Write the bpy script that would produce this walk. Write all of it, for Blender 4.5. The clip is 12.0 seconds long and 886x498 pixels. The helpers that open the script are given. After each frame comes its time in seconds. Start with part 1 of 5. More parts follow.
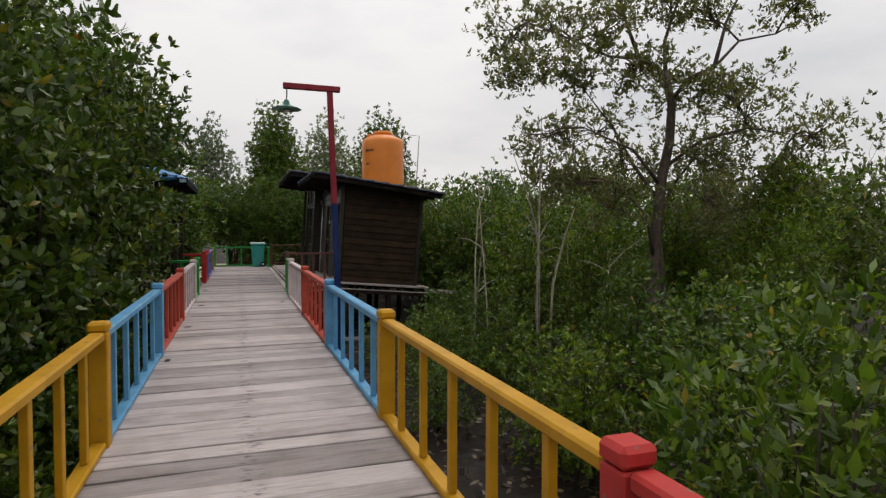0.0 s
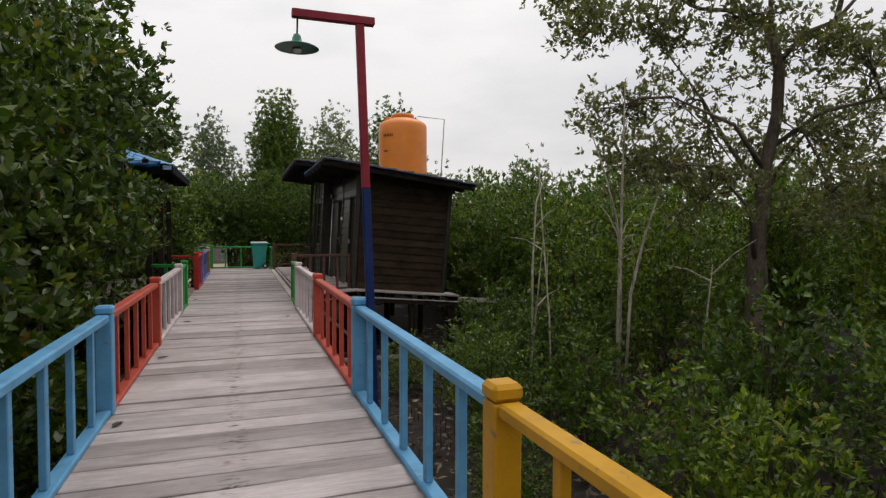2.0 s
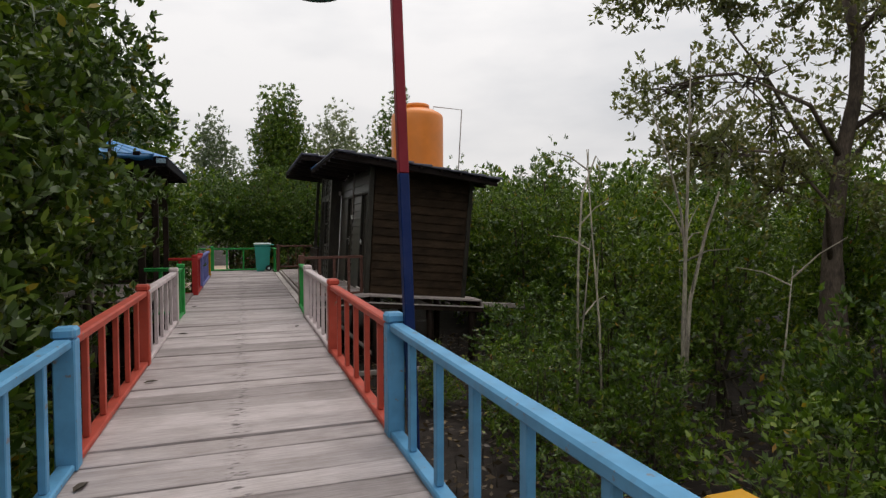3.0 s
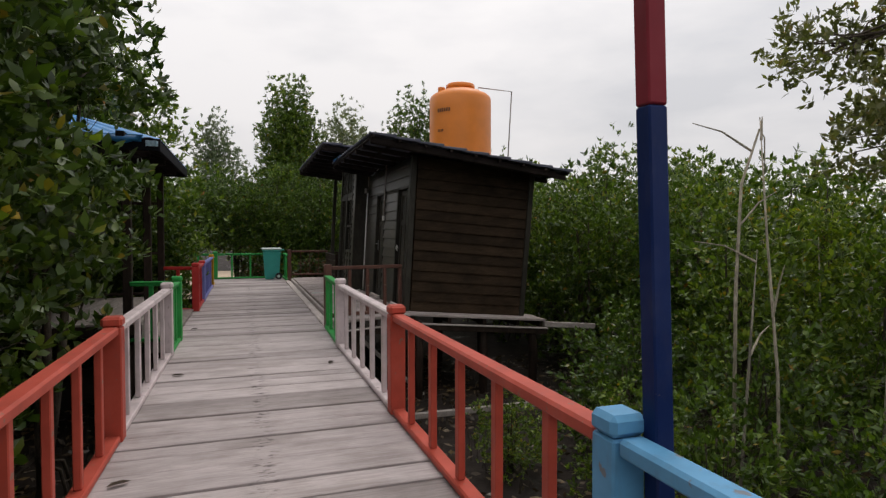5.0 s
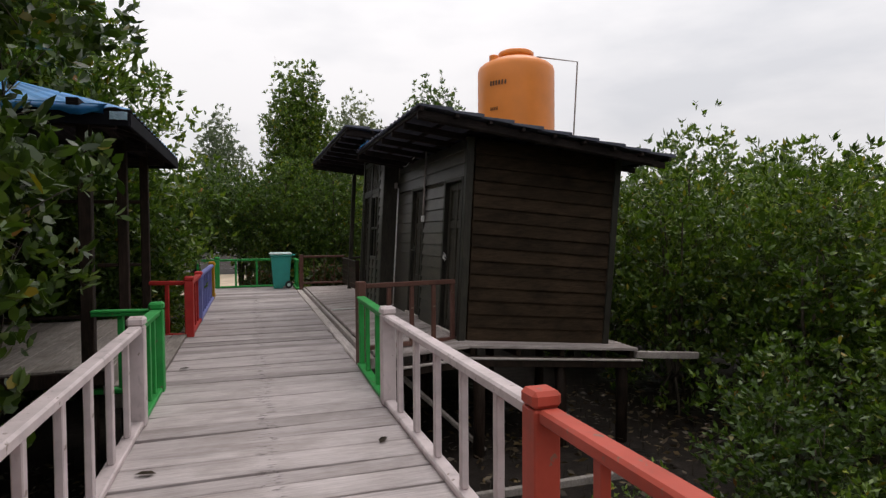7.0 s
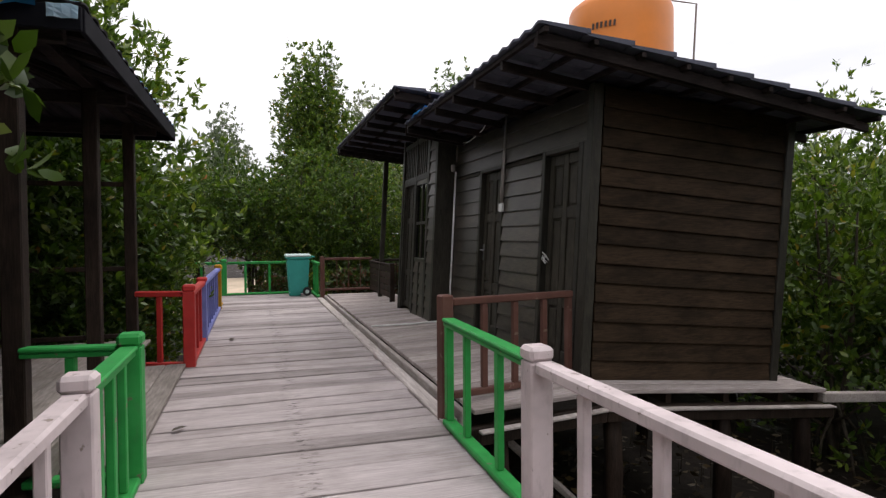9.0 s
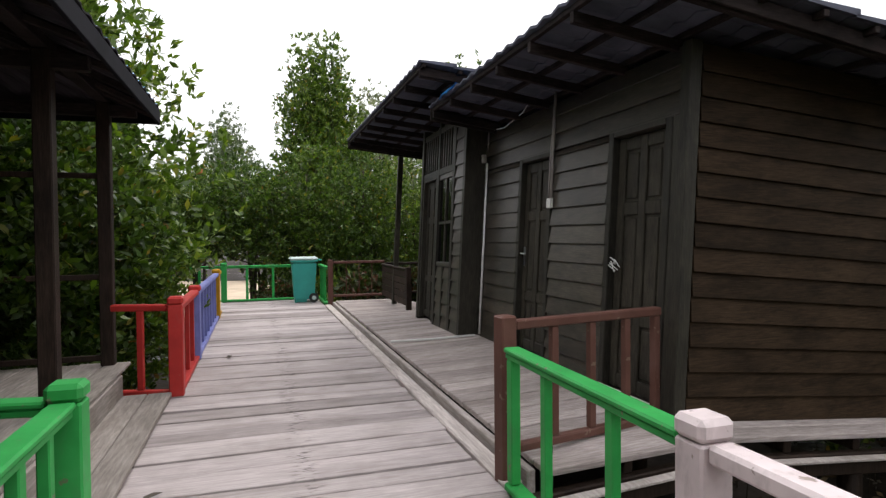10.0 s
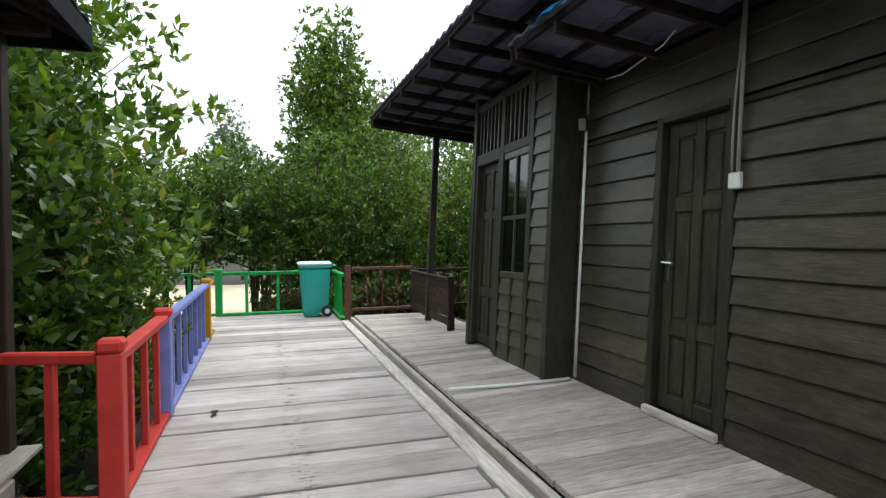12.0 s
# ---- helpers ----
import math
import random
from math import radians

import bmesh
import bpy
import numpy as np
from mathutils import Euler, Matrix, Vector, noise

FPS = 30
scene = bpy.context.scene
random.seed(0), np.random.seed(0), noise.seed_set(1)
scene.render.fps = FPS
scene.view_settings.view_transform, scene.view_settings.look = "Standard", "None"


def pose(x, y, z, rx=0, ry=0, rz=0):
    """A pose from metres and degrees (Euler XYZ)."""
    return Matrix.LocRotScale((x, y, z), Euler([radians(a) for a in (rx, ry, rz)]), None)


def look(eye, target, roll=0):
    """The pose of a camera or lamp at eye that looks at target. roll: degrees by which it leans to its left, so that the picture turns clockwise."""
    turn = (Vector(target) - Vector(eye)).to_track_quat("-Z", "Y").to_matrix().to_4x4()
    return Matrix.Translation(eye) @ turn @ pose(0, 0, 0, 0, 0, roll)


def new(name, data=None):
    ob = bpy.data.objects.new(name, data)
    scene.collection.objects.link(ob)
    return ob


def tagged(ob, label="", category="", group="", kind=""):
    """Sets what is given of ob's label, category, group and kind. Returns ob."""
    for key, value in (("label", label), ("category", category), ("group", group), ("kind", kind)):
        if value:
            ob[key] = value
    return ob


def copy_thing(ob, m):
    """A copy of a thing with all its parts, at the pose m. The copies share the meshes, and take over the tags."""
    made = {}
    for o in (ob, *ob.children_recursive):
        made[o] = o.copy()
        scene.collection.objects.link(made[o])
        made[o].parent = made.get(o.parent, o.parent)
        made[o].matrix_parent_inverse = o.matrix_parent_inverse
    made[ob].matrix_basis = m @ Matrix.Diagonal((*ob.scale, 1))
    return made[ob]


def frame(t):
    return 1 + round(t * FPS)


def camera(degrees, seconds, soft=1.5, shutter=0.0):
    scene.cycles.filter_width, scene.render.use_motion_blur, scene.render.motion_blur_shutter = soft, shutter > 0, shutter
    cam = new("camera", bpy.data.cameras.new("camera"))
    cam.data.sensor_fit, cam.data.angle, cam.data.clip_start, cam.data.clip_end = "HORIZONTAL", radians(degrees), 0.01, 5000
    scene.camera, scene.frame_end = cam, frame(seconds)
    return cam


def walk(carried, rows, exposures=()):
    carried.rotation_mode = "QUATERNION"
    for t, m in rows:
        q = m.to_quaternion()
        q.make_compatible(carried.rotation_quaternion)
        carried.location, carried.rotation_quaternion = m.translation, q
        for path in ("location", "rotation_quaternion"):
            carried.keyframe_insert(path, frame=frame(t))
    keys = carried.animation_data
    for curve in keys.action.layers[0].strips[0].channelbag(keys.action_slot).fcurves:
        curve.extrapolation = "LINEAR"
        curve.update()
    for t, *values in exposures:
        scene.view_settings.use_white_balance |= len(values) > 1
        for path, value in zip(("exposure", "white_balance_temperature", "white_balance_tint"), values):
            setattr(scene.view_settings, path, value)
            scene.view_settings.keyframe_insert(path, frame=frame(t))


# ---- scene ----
cam = camera(74.2, 12.0, soft=1.35)
PATH = [
    (0, (0.777, -2.984, 1.475), (1.437, -1.097, 1.411), 0.1),
    (0.5, (0.845, -2.389, 1.467), (1.503, -0.501, 1.404), 0.2),
    (1, (0.822, -1.827, 1.458), (1.48, 0.061, 1.396), 0.3),
    (1.5, (0.895, -1.201, 1.471), (1.549, 0.687, 1.403), 0.1),
    (2, (0.894, -0.614, 1.456), (1.546, 1.276, 1.387), 0.1),
    (2.5, (0.913, -0.038, 1.453), (1.56, 1.853, 1.384), 0.0),
    (3, (0.887, 0.542, 1.426), (1.533, 2.434, 1.358), -0.2),
    (5, (0.743, 2.882, 1.42), (1.383, 4.776, 1.365), -0.1),
    (5.5, (0.715, 3.487, 1.43), (1.351, 5.382, 1.375), -0.2),
    (6, (0.697, 3.977, 1.464), (1.328, 5.874, 1.413), -0.2),
    (6.5, (0.707, 4.59, 1.47), (1.338, 6.487, 1.417), -0.4),
    (7, (0.737, 5.209, 1.502), (1.362, 7.109, 1.443), -0.4),
    (9, (0.557, 7.623, 1.399), (1.17, 9.526, 1.35), -0.4),
    (9.5, (0.539, 8.2, 1.368), (1.15, 10.104, 1.324), -0.6),
    (10, (0.588, 8.757, 1.4), (1.19, 10.664, 1.355), -0.5),
    (10.5, (0.619, 9.295, 1.417), (1.22, 11.202, 1.374), -0.5),
    (11, (0.633, 9.878, 1.421), (1.232, 11.786, 1.376), -0.6),
    (11.5, (0.646, 10.449, 1.412), (1.236, 12.359, 1.372), -0.4),
    (12, (0.638, 11.031, 1.393), (1.226, 12.942, 1.352), -0.5),
]
walk(cam, [(t, look(eye, target, roll)) for t, eye, target, roll in PATH],
     [(0, -0.44, 6720, 11.5), (3, -0.39, 6680, 11.5), (5.5, -0.39, 6700, 13), (6.5, -0.34, 6650, 13), (9, 0.09, 6540, 15), (10.5, 0.6, 6440, 9), (12, 0.84, 6110, 0)])

# ---- light: an overcast sky and a weak, wide sun behind the cloud ----
SUN_ELEVATION, SUN_TURN = 58.0, 35.0
world = bpy.data.worlds.new("overcast_sky")
scene.world = world
world.use_nodes = True
wn, wl = world.node_tree.nodes, world.node_tree.links
wn.clear()
sky = wn.new("ShaderNodeTexSky")
sky.sky_type, sky.sun_disc = "NISHITA", False
sky.sun_elevation, sky.sun_rotation = radians(SUN_ELEVATION), radians(SUN_TURN)
sky.air_density, sky.dust_density = 1.0, 4.0
sky_back = wn.new("ShaderNodeBackground")
sky_back.inputs["Strength"].default_value = 0.1
wl.new(sky.outputs[0], sky_back.inputs["Color"])
coords = wn.new("ShaderNodeTexCoord")
stretch = wn.new("ShaderNodeMapping")
stretch.inputs["Scale"].default_value = (1.0, 1.0, 3.2)
wl.new(coords.outputs["Generated"], stretch.inputs["Vector"])
cloud_noise = wn.new("ShaderNodeTexNoise")
cloud_noise.inputs["Scale"].default_value = 2.3
cloud_noise.inputs["Detail"].default_value = 7.0
cloud_noise.inputs["Roughness"].default_value = 0.52
wl.new(stretch.outputs[0], cloud_noise.inputs["Vector"])
cloud_ramp = wn.new("ShaderNodeValToRGB")
cloud_ramp.color_ramp.elements[0].position, cloud_ramp.color_ramp.elements[0].color = 0.3, (0.70, 0.725, 0.76, 1)
cloud_ramp.color_ramp.elements[1].position, cloud_ramp.color_ramp.elements[1].color = 0.58, (0.93, 0.935, 0.945, 1)
wl.new(cloud_noise.outputs["Fac"], cloud_ramp.inputs["Fac"])
cloud_back = wn.new("ShaderNodeBackground")
cloud_back.inputs["Strength"].default_value = 1.0
wl.new(cloud_ramp.outputs["Color"], cloud_back.inputs["Color"])
# an overcast sky is brighter overhead than at the horizon
up = wn.new("ShaderNodeSeparateXYZ")
wl.new(coords.outputs["Generated"], up.inputs[0])
rise = wn.new("ShaderNodeMapRange")
rise.inputs["From Min"].default_value, rise.inputs["From Max"].default_value = 0.15, 1.0
rise.inputs["To Min"].default_value, rise.inputs["To Max"].default_value = 1.2, 1.95
wl.new(up.outputs[2], rise.inputs["Value"])
wl.new(rise.outputs[0], cloud_back.inputs["Strength"])
sky_mix = wn.new("ShaderNodeMixShader")
sky_mix.inputs["Fac"].default_value = 0.94
wl.new(sky_back.outputs[0], sky_mix.inputs[1])
wl.new(cloud_back.outputs[0], sky_mix.inputs[2])
wl.new(sky_mix.outputs[0], wn.new("ShaderNodeOutputWorld").inputs["Surface"])

sun = new("sun", bpy.data.lights.new("sun", "SUN"))
sun.data.energy, sun.data.angle, sun.data.color = 0.9, radians(30), (1.0, 0.96, 0.9)
sun.matrix_basis = look((20 * math.sin(radians(SUN_TURN)), 20 * math.cos(radians(SUN_TURN)), 20 * math.tan(radians(SUN_ELEVATION))), (0, 0, 0))


# ---- materials ----
def material(name):
    m = bpy.data.materials.new(name)
    m.use_nodes = True
    return m, m.node_tree.nodes, m.node_tree.links, m.node_tree.nodes["Principled BSDF"]


def noise_node(n, l, scale, detail=5.0, rough=0.55, stretch_by=None, source="Object"):
    tc = n.new("ShaderNodeTexCoord")
    tex = n.new("ShaderNodeTexNoise")
    tex.inputs["Scale"].default_value, tex.inputs["Detail"].default_value, tex.inputs["Roughness"].default_value = scale, detail, rough
    if stretch_by:
        mp = n.new("ShaderNodeMapping")
        mp.inputs["Scale"].default_value = stretch_by
        l.new(tc.outputs[source], mp.inputs["Vector"])
        l.new(mp.outputs[0], tex.inputs["Vector"])
    else:
        l.new(tc.outputs[source], tex.inputs["Vector"])
    return tex


def ramp(n, l, source, stops):
    r = n.new("ShaderNodeValToRGB")
    while len(r.color_ramp.elements) < len(stops):
        r.color_ramp.elements.new(0.5)
    for e, (p, c) in zip(r.color_ramp.elements, stops):
        e.position, e.color = p, (*c, 1) if len(c) == 3 else c
    l.new(source, r.inputs["Fac"])
    return r


def mix(n, l, a, b, factor, how="MIX"):
    x = n.new("ShaderNodeMix")
    x.data_type, x.blend_type = "RGBA", how
    for sock, v in ((x.inputs[0], factor), (x.inputs[6], a), (x.inputs[7], b)):
        if isinstance(v, bpy.types.NodeSocket):
            l.new(v, sock)
        elif isinstance(v, tuple):
            sock.default_value = (*v, 1)
        else:
            sock.default_value = v
    return x.outputs[2]


def bump(n, l, bsdf, height, strength=0.3, distance=0.01):
    b = n.new("ShaderNodeBump")
    b.inputs["Strength"].default_value, b.inputs["Distance"].default_value = strength, distance
    l.new(height, b.inputs["Height"])
    l.new(b.outputs[0], bsdf.inputs["Normal"])


def grey_wood(name, light, dark, along=(0.6, 9.0, 9.0), marks=True):
    """Weathered planks: grain along the length, per-plank tone, stains, dark nail marks near the middle joist."""
    m, n, l, p = material(name)
    grain = noise_node(n, l, 9.0, 8.0, 0.65, along)
    blot = noise_node(n, l, 2.2, 4.0, 0.6)
    band = noise_node(n, l, 2.6, 5.0, 0.6, tuple(0.35 if a < 1 else 2.6 for a in along))
    info = n.new("ShaderNodeObjectInfo")
    comb = n.new("ShaderNodeCombineXYZ")
    seed = n.new("ShaderNodeMath")
    seed.operation, seed.inputs[1].default_value = "MULTIPLY", 37.0
    l.new(info.outputs["Random"], seed.inputs[0])
    for k in range(3):
        l.new(seed.outputs[0], comb.inputs[k])
    for tex in (grain, blot, band):
        old = tex.inputs["Vector"].links[0].from_socket
        add = n.new("ShaderNodeVectorMath")
        add.operation = "ADD"
        l.new(old, add.inputs[0])
        l.new(comb.outputs[0], add.inputs[1])
        l.new(add.outputs[0], tex.inputs["Vector"])
    base = ramp(n, l, grain.outputs["Fac"], [(0.28, dark), (0.52, tuple(0.5 * (a + b) for a, b in zip(light, dark))), (0.72, light)]).outputs[0]
    tone = ramp(n, l, info.outputs["Random"], [(0.0, (0.66, 0.645, 0.635)), (0.22, (0.86, 0.85, 0.84)), (0.6, (1.0, 0.99, 0.985)), (1.0, (1.17, 1.165, 1.16))]).outputs[0]
    c = mix(n, l, base, tone, 1.0, "MULTIPLY")
    worn = ramp(n, l, band.outputs["Fac"], [(0.33, (0.6, 0.585, 0.575)), (0.46, (0.92, 0.915, 0.91)), (0.66, (1.1, 1.1, 1.1))]).outputs[0]
    c = mix(n, l, c, worn, 0.55, "MULTIPLY")
    stain = ramp(n, l, blot.outputs["Fac"], [(0.34, (0.62, 0.6, 0.57)), (0.55, (1, 1, 1))]).outputs[0]
    c = mix(n, l, c, stain, 0.5, "MULTIPLY")
    if marks:
        tc = n.new("ShaderNodeTexCoord")
        sep = n.new("ShaderNodeSeparateXYZ")
        l.new(tc.outputs["Object"], sep.inputs[0])
        dist = n.new("ShaderNodeMath")
        dist.operation = "ABSOLUTE"
        l.new(sep.outputs[0], dist.inputs[0])
        near = ramp(n, l, dist.outputs[0], [(0.02, (1, 1, 1)), (0.11, (0, 0, 0))]).outputs[0]
        spots = noise_node(n, l, 11.0, 3.0, 0.6, (1.0, 3.2, 1.0))
        sadd = n.new("ShaderNodeVectorMath")
        l.new(spots.inputs["Vector"].links[0].from_socket, sadd.inputs[0])
        l.new(comb.outputs[0], sadd.inputs[1])
        l.new(sadd.outputs[0], spots.inputs["Vector"])
        spot = ramp(n, l, spots.outputs["Fac"], [(0.55, (0, 0, 0)), (0.64, (0.8, 0.8, 0.8))]).outputs[0]
        c = mix(n, l, c, (0.06, 0.05, 0.045), mix(n, l, near, spot, 1.0, "MULTIPLY"))
    l.new(c, p.inputs["Base Color"])
    p.inputs["Roughness"].default_value = 0.82
    p.inputs["Specular IOR Level"].default_value = 0.25
    bump(n, l, p, grain.outputs["Fac"], 0.45, 0.006)
    return m


def paint(name, color, worn=0.35, rough=0.5):
    """Brush-painted timber with dirt, fading and a few chips down to the wood."""
    m, n, l, p = material(name)
    fade = noise_node(n, l, 3.0, 4.0, 0.6)
    streak = noise_node(n, l, 14.0, 6.0, 0.65, (1.0, 1.0, 0.35))
    chips = noise_node(n, l, 17.0, 4.0, 0.5)
    lighter = tuple(min(1, c * 1.12 + 0.012) for c in color)
    darker = tuple(c * 0.78 for c in color)
    c = ramp(n, l, fade.outputs["Fac"], [(0.3, darker), (0.5, color), (0.7, lighter)]).outputs[0]
    c = mix(n, l, c, (0.13, 0.11, 0.1), ramp(n, l, streak.outputs["Fac"], [(0.55, (0, 0, 0)), (0.85, (worn, worn, worn))]).outputs[0])
    c = mix(n, l, c, (0.2, 0.15, 0.11), ramp(n, l, chips.outputs["Fac"], [(0.665 if worn > 0.3 else 0.73, (0, 0, 0)), (0.7 if worn > 0.3 else 0.76, (0.75, 0.75, 0.75))]).outputs[0])
    l.new(c, p.inputs["Base Color"])
    p.inputs["Roughness"].default_value = rough
    p.inputs["Specular IOR Level"].default_value = 0.2
    bump(n, l, p, streak.outputs["Fac"], 0.25, 0.004)
    return m


def dark_wood(name, color, along, rough=0.6, spec=0.13):
    m, n, l, p = material(name)
    grain = noise_node(n, l, 12.0, 8.0, 0.65, along)
    wear = noise_node(n, l, 1.6, 4.0, 0.6)
    info = n.new("ShaderNodeObjectInfo")
    c = ramp(n, l, grain.outputs["Fac"], [(0.3, tuple(x * 0.55 for x in color)), (0.55, color), (0.75, tuple(x * 1.6 for x in color))]).outputs[0]
    c = mix(n, l, c, ramp(n, l, info.outputs["Random"], [(0, (0.75, 0.75, 0.75)), (1, (1.25, 1.22, 1.2))]).outputs[0], 1.0, "MULTIPLY")
    c = mix(n, l, c, ramp(n, l, wear.outputs["Fac"], [(0.35, (0.7, 0.72, 0.7)), (0.65, (1.2, 1.2, 1.15))]).outputs[0], 0.8, "MULTIPLY")
    stain = noise_node(n, l, 4.5, 6.0, 0.7, tuple(min(a, 2.5) for a in along))
    c = mix(n, l, c, ramp(n, l, stain.outputs["Fac"], [(0.36, (0.5, 0.52, 0.55)), (0.5, (1, 1, 1)), (0.66, (1.35, 1.37, 1.35))]).outputs[0], 0.75, "MULTIPLY")
    l.new(c, p.inputs["Base Color"])
    p.inputs["Roughness"].default_value = rough
    p.inputs["Specular IOR Level"].default_value = spec
    bump(n, l, p, grain.outputs["Fac"], 0.35, 0.005)
    return m


def plain(name, color, rough=0.5, metal=0.0, scale=6.0, spread=0.2, bumps=0.1):
    m, n, l, p = material(name)
    v = noise_node(n, l, scale, 5.0, 0.6)
    c = ramp(n, l, v.outputs["Fac"], [(0.3, tuple(x * (1 - spread) for x in color)), (0.7, tuple(min(1, x * (1 + spread)) for x in color))]).outputs[0]
    l.new(c, p.inputs["Base Color"])
    p.inputs["Roughness"].default_value, p.inputs["Metallic"].default_value = rough, metal
    if bumps:
        fine = noise_node(n, l, scale * 9, 3.0, 0.6)
        bump(n, l, p, fine.outputs["Fac"], bumps, 0.004)
    return m


def leaf_material(name, stops, through_light=0.3):
    m, n, l, p = material(name)
    geo = n.new("ShaderNodeNewGeometry")
    c = ramp(n, l, geo.outputs["Random Per Island"], stops).outputs[0]
    big = noise_node(n, l, 0.9, 3.0, 0.5, None, "Object")
    c = mix(n, l, c, ramp(n, l, big.outputs["Fac"], [(0.3, (0.75, 0.8, 0.75)), (0.7, (1.2, 1.15, 1.0))]).outputs[0], 1.0, "MULTIPLY")
    info = n.new("ShaderNodeObjectInfo")
    c = mix(n, l, c, ramp(n, l, info.outputs["Random"], [(0.0, (0.62, 0.7, 0.68)), (0.5, (0.95, 0.97, 0.95)), (1.0, (1.32, 1.22, 1.0))]).outputs[0], 1.0, "MULTIPLY")
    l.new(c, p.inputs["Base Color"])
    p.inputs["Roughness"].default_value = 0.38
    p.inputs["Specular IOR Level"].default_value = 0.4
    tr = n.new("ShaderNodeBsdfTranslucent")
    l.new(mix(n, l, c, (1.5, 1.7, 0.5), 1.0, "MULTIPLY"), tr.inputs["Color"])
    mx = n.new("ShaderNodeMixShader")
    mx.inputs["Fac"].default_value = through_light
    l.new(p.outputs[0], mx.inputs[1])
    l.new(tr.outputs[0], mx.inputs[2])
    l.new(mx.outputs[0], n["Material Output"].inputs["Surface"])
    return m


M_PLANK = grey_wood("weathered_plank", (0.595, 0.533, 0.53), (0.37, 0.326, 0.322))
M_PLATFORM = grey_wood("platform_plank", (0.60, 0.53, 0.51), (0.26, 0.22, 0.208), marks=False)
M_BEAM = grey_wood("weathered_beam", (0.42, 0.375, 0.345), (0.2, 0.178, 0.16), (6.0, 0.6, 6.0), False)
M_KERB = grey_wood("weathered_kerb", (0.66, 0.60, 0.57), (0.34, 0.295, 0.275), (6.0, 0.6, 6.0), False)
M_YELLOW = paint("yellow_paint", (0.49, 0.25, 0.01))
M_BLUE = paint("sky_blue_paint", (0.11, 0.32, 0.53))
M_RED = paint("faded_red_paint", (0.47, 0.078, 0.05))
M_SCARLET = paint("red_paint", (0.45, 0.035, 0.03))
M_WHITE = paint("pinkish_white_paint", (0.62, 0.53, 0.53), 0.55)
M_GREEN = paint("green_paint", (0.03, 0.32, 0.07))
M_PURPLE = paint("lavender_paint", (0.20, 0.22, 0.52))
M_BROWN = paint("brown_paint", (0.12, 0.055, 0.042))
M_NAVY = paint("navy_paint", (0.006, 0.02, 0.095), 0.2)
M_CRIMSON = paint("crimson_paint", (0.22, 0.018, 0.03), 0.2)
# end-wall boards darker than the facade's: its shaded side put into the colour
M_WALL_X_SHADED = dark_wood("dark_stained_board_shaded", (0.038, 0.025, 0.016), (0.7, 10.0, 10.0), 0.65, 0.07)
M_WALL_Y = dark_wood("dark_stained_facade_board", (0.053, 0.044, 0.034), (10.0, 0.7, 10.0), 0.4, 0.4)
M_POST = dark_wood("dark_stained_post", (0.036, 0.024, 0.019), (9.0, 9.0, 0.7))
M_TRIM = dark_wood("dark_stained_trim", (0.034, 0.031, 0.025), (9.0, 9.0, 0.7), 0.5, 0.25)
M_DOOR = dark_wood("dark_stained_door", (0.04, 0.036, 0.029), (9.0, 9.0, 0.8), 0.5)
M_ROOF = plain("dark_roof_sheet", (0.088, 0.092, 0.122), 0.75, 0.0, 3.0, 0.35)
M_RAFTER = dark_wood("dark_rafter", (0.031, 0.024, 0.024), (1.0, 8.0, 8.0), 0.7, 0.06)
M_ORANGE = plain("orange_plastic", (0.72, 0.21, 0.02), 0.42, 0.0, 2.0, 0.1, 0.04)
M_PRINT = plain("dark_print", (0.06, 0.03, 0.02), 0.6, 0.0, 5.0, 0.2, 0.0)
M_TEAL = plain("teal_plastic", (0.025, 0.34, 0.29), 0.45, 0.0, 3.0, 0.15, 0.05)
M_LID = plain("pale_lid_plastic", (0.55, 0.66, 0.64), 0.5, 0.0, 4.0, 0.15, 0.05)
M_RUBBER = plain("black_rubber", (0.02, 0.02, 0.02), 0.7)
M_TARP = plain("blue_tarpaulin", (0.026, 0.21, 0.48), 0.4, 0.0, 5.0, 0.3, 0.3)
M_TARP_PALE = plain("pale_tarpaulin", (0.45, 0.6, 0.7), 0.4, 0.0, 5.0, 0.2, 0.3)
M_PIPE = plain("white_pvc", (0.7, 0.7, 0.68), 0.4, 0.0, 6.0, 0.1, 0.0)
M_CONDUIT = plain("grey_conduit", (0.3, 0.27, 0.25), 0.5, 0.0, 6.0, 0.15, 0.0)
M_CHROME = plain("worn_chrome", (0.5, 0.5, 0.5), 0.3, 1.0, 8.0, 0.1, 0.0)
M_ROPE = plain("white_rope", (0.6, 0.6, 0.58), 0.8, 0.0, 20.0, 0.2, 0.3)
M_ENAMEL = plain("green_enamel", (0.015, 0.14, 0.09), 0.35, 0.0, 4.0, 0.2, 0.0)
M_GLASS_DARK = plain("dark_window_glass", (0.004, 0.004, 0.004), 0.06, 0.0, 2.0, 0.2, 0.0)
M_GLASS_DARK.node_tree.nodes["Principled BSDF"].inputs["Specular IOR Level"].default_value = 0.3
M_ROOF.node_tree.nodes["Principled BSDF"].inputs["Specular IOR Level"].default_value = 0.2
M_FASCIA = plain("black_painted_fascia", (0.008, 0.008, 0.011), 0.9, 0.0, 5.0, 0.3)
M_FASCIA.node_tree.nodes["Principled BSDF"].inputs["Specular IOR Level"].default_value = 0.1
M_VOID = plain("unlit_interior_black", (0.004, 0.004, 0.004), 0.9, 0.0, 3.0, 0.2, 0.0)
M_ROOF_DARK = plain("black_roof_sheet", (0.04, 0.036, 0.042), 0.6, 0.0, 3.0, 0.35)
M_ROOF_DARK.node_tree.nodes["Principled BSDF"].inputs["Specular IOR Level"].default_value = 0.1
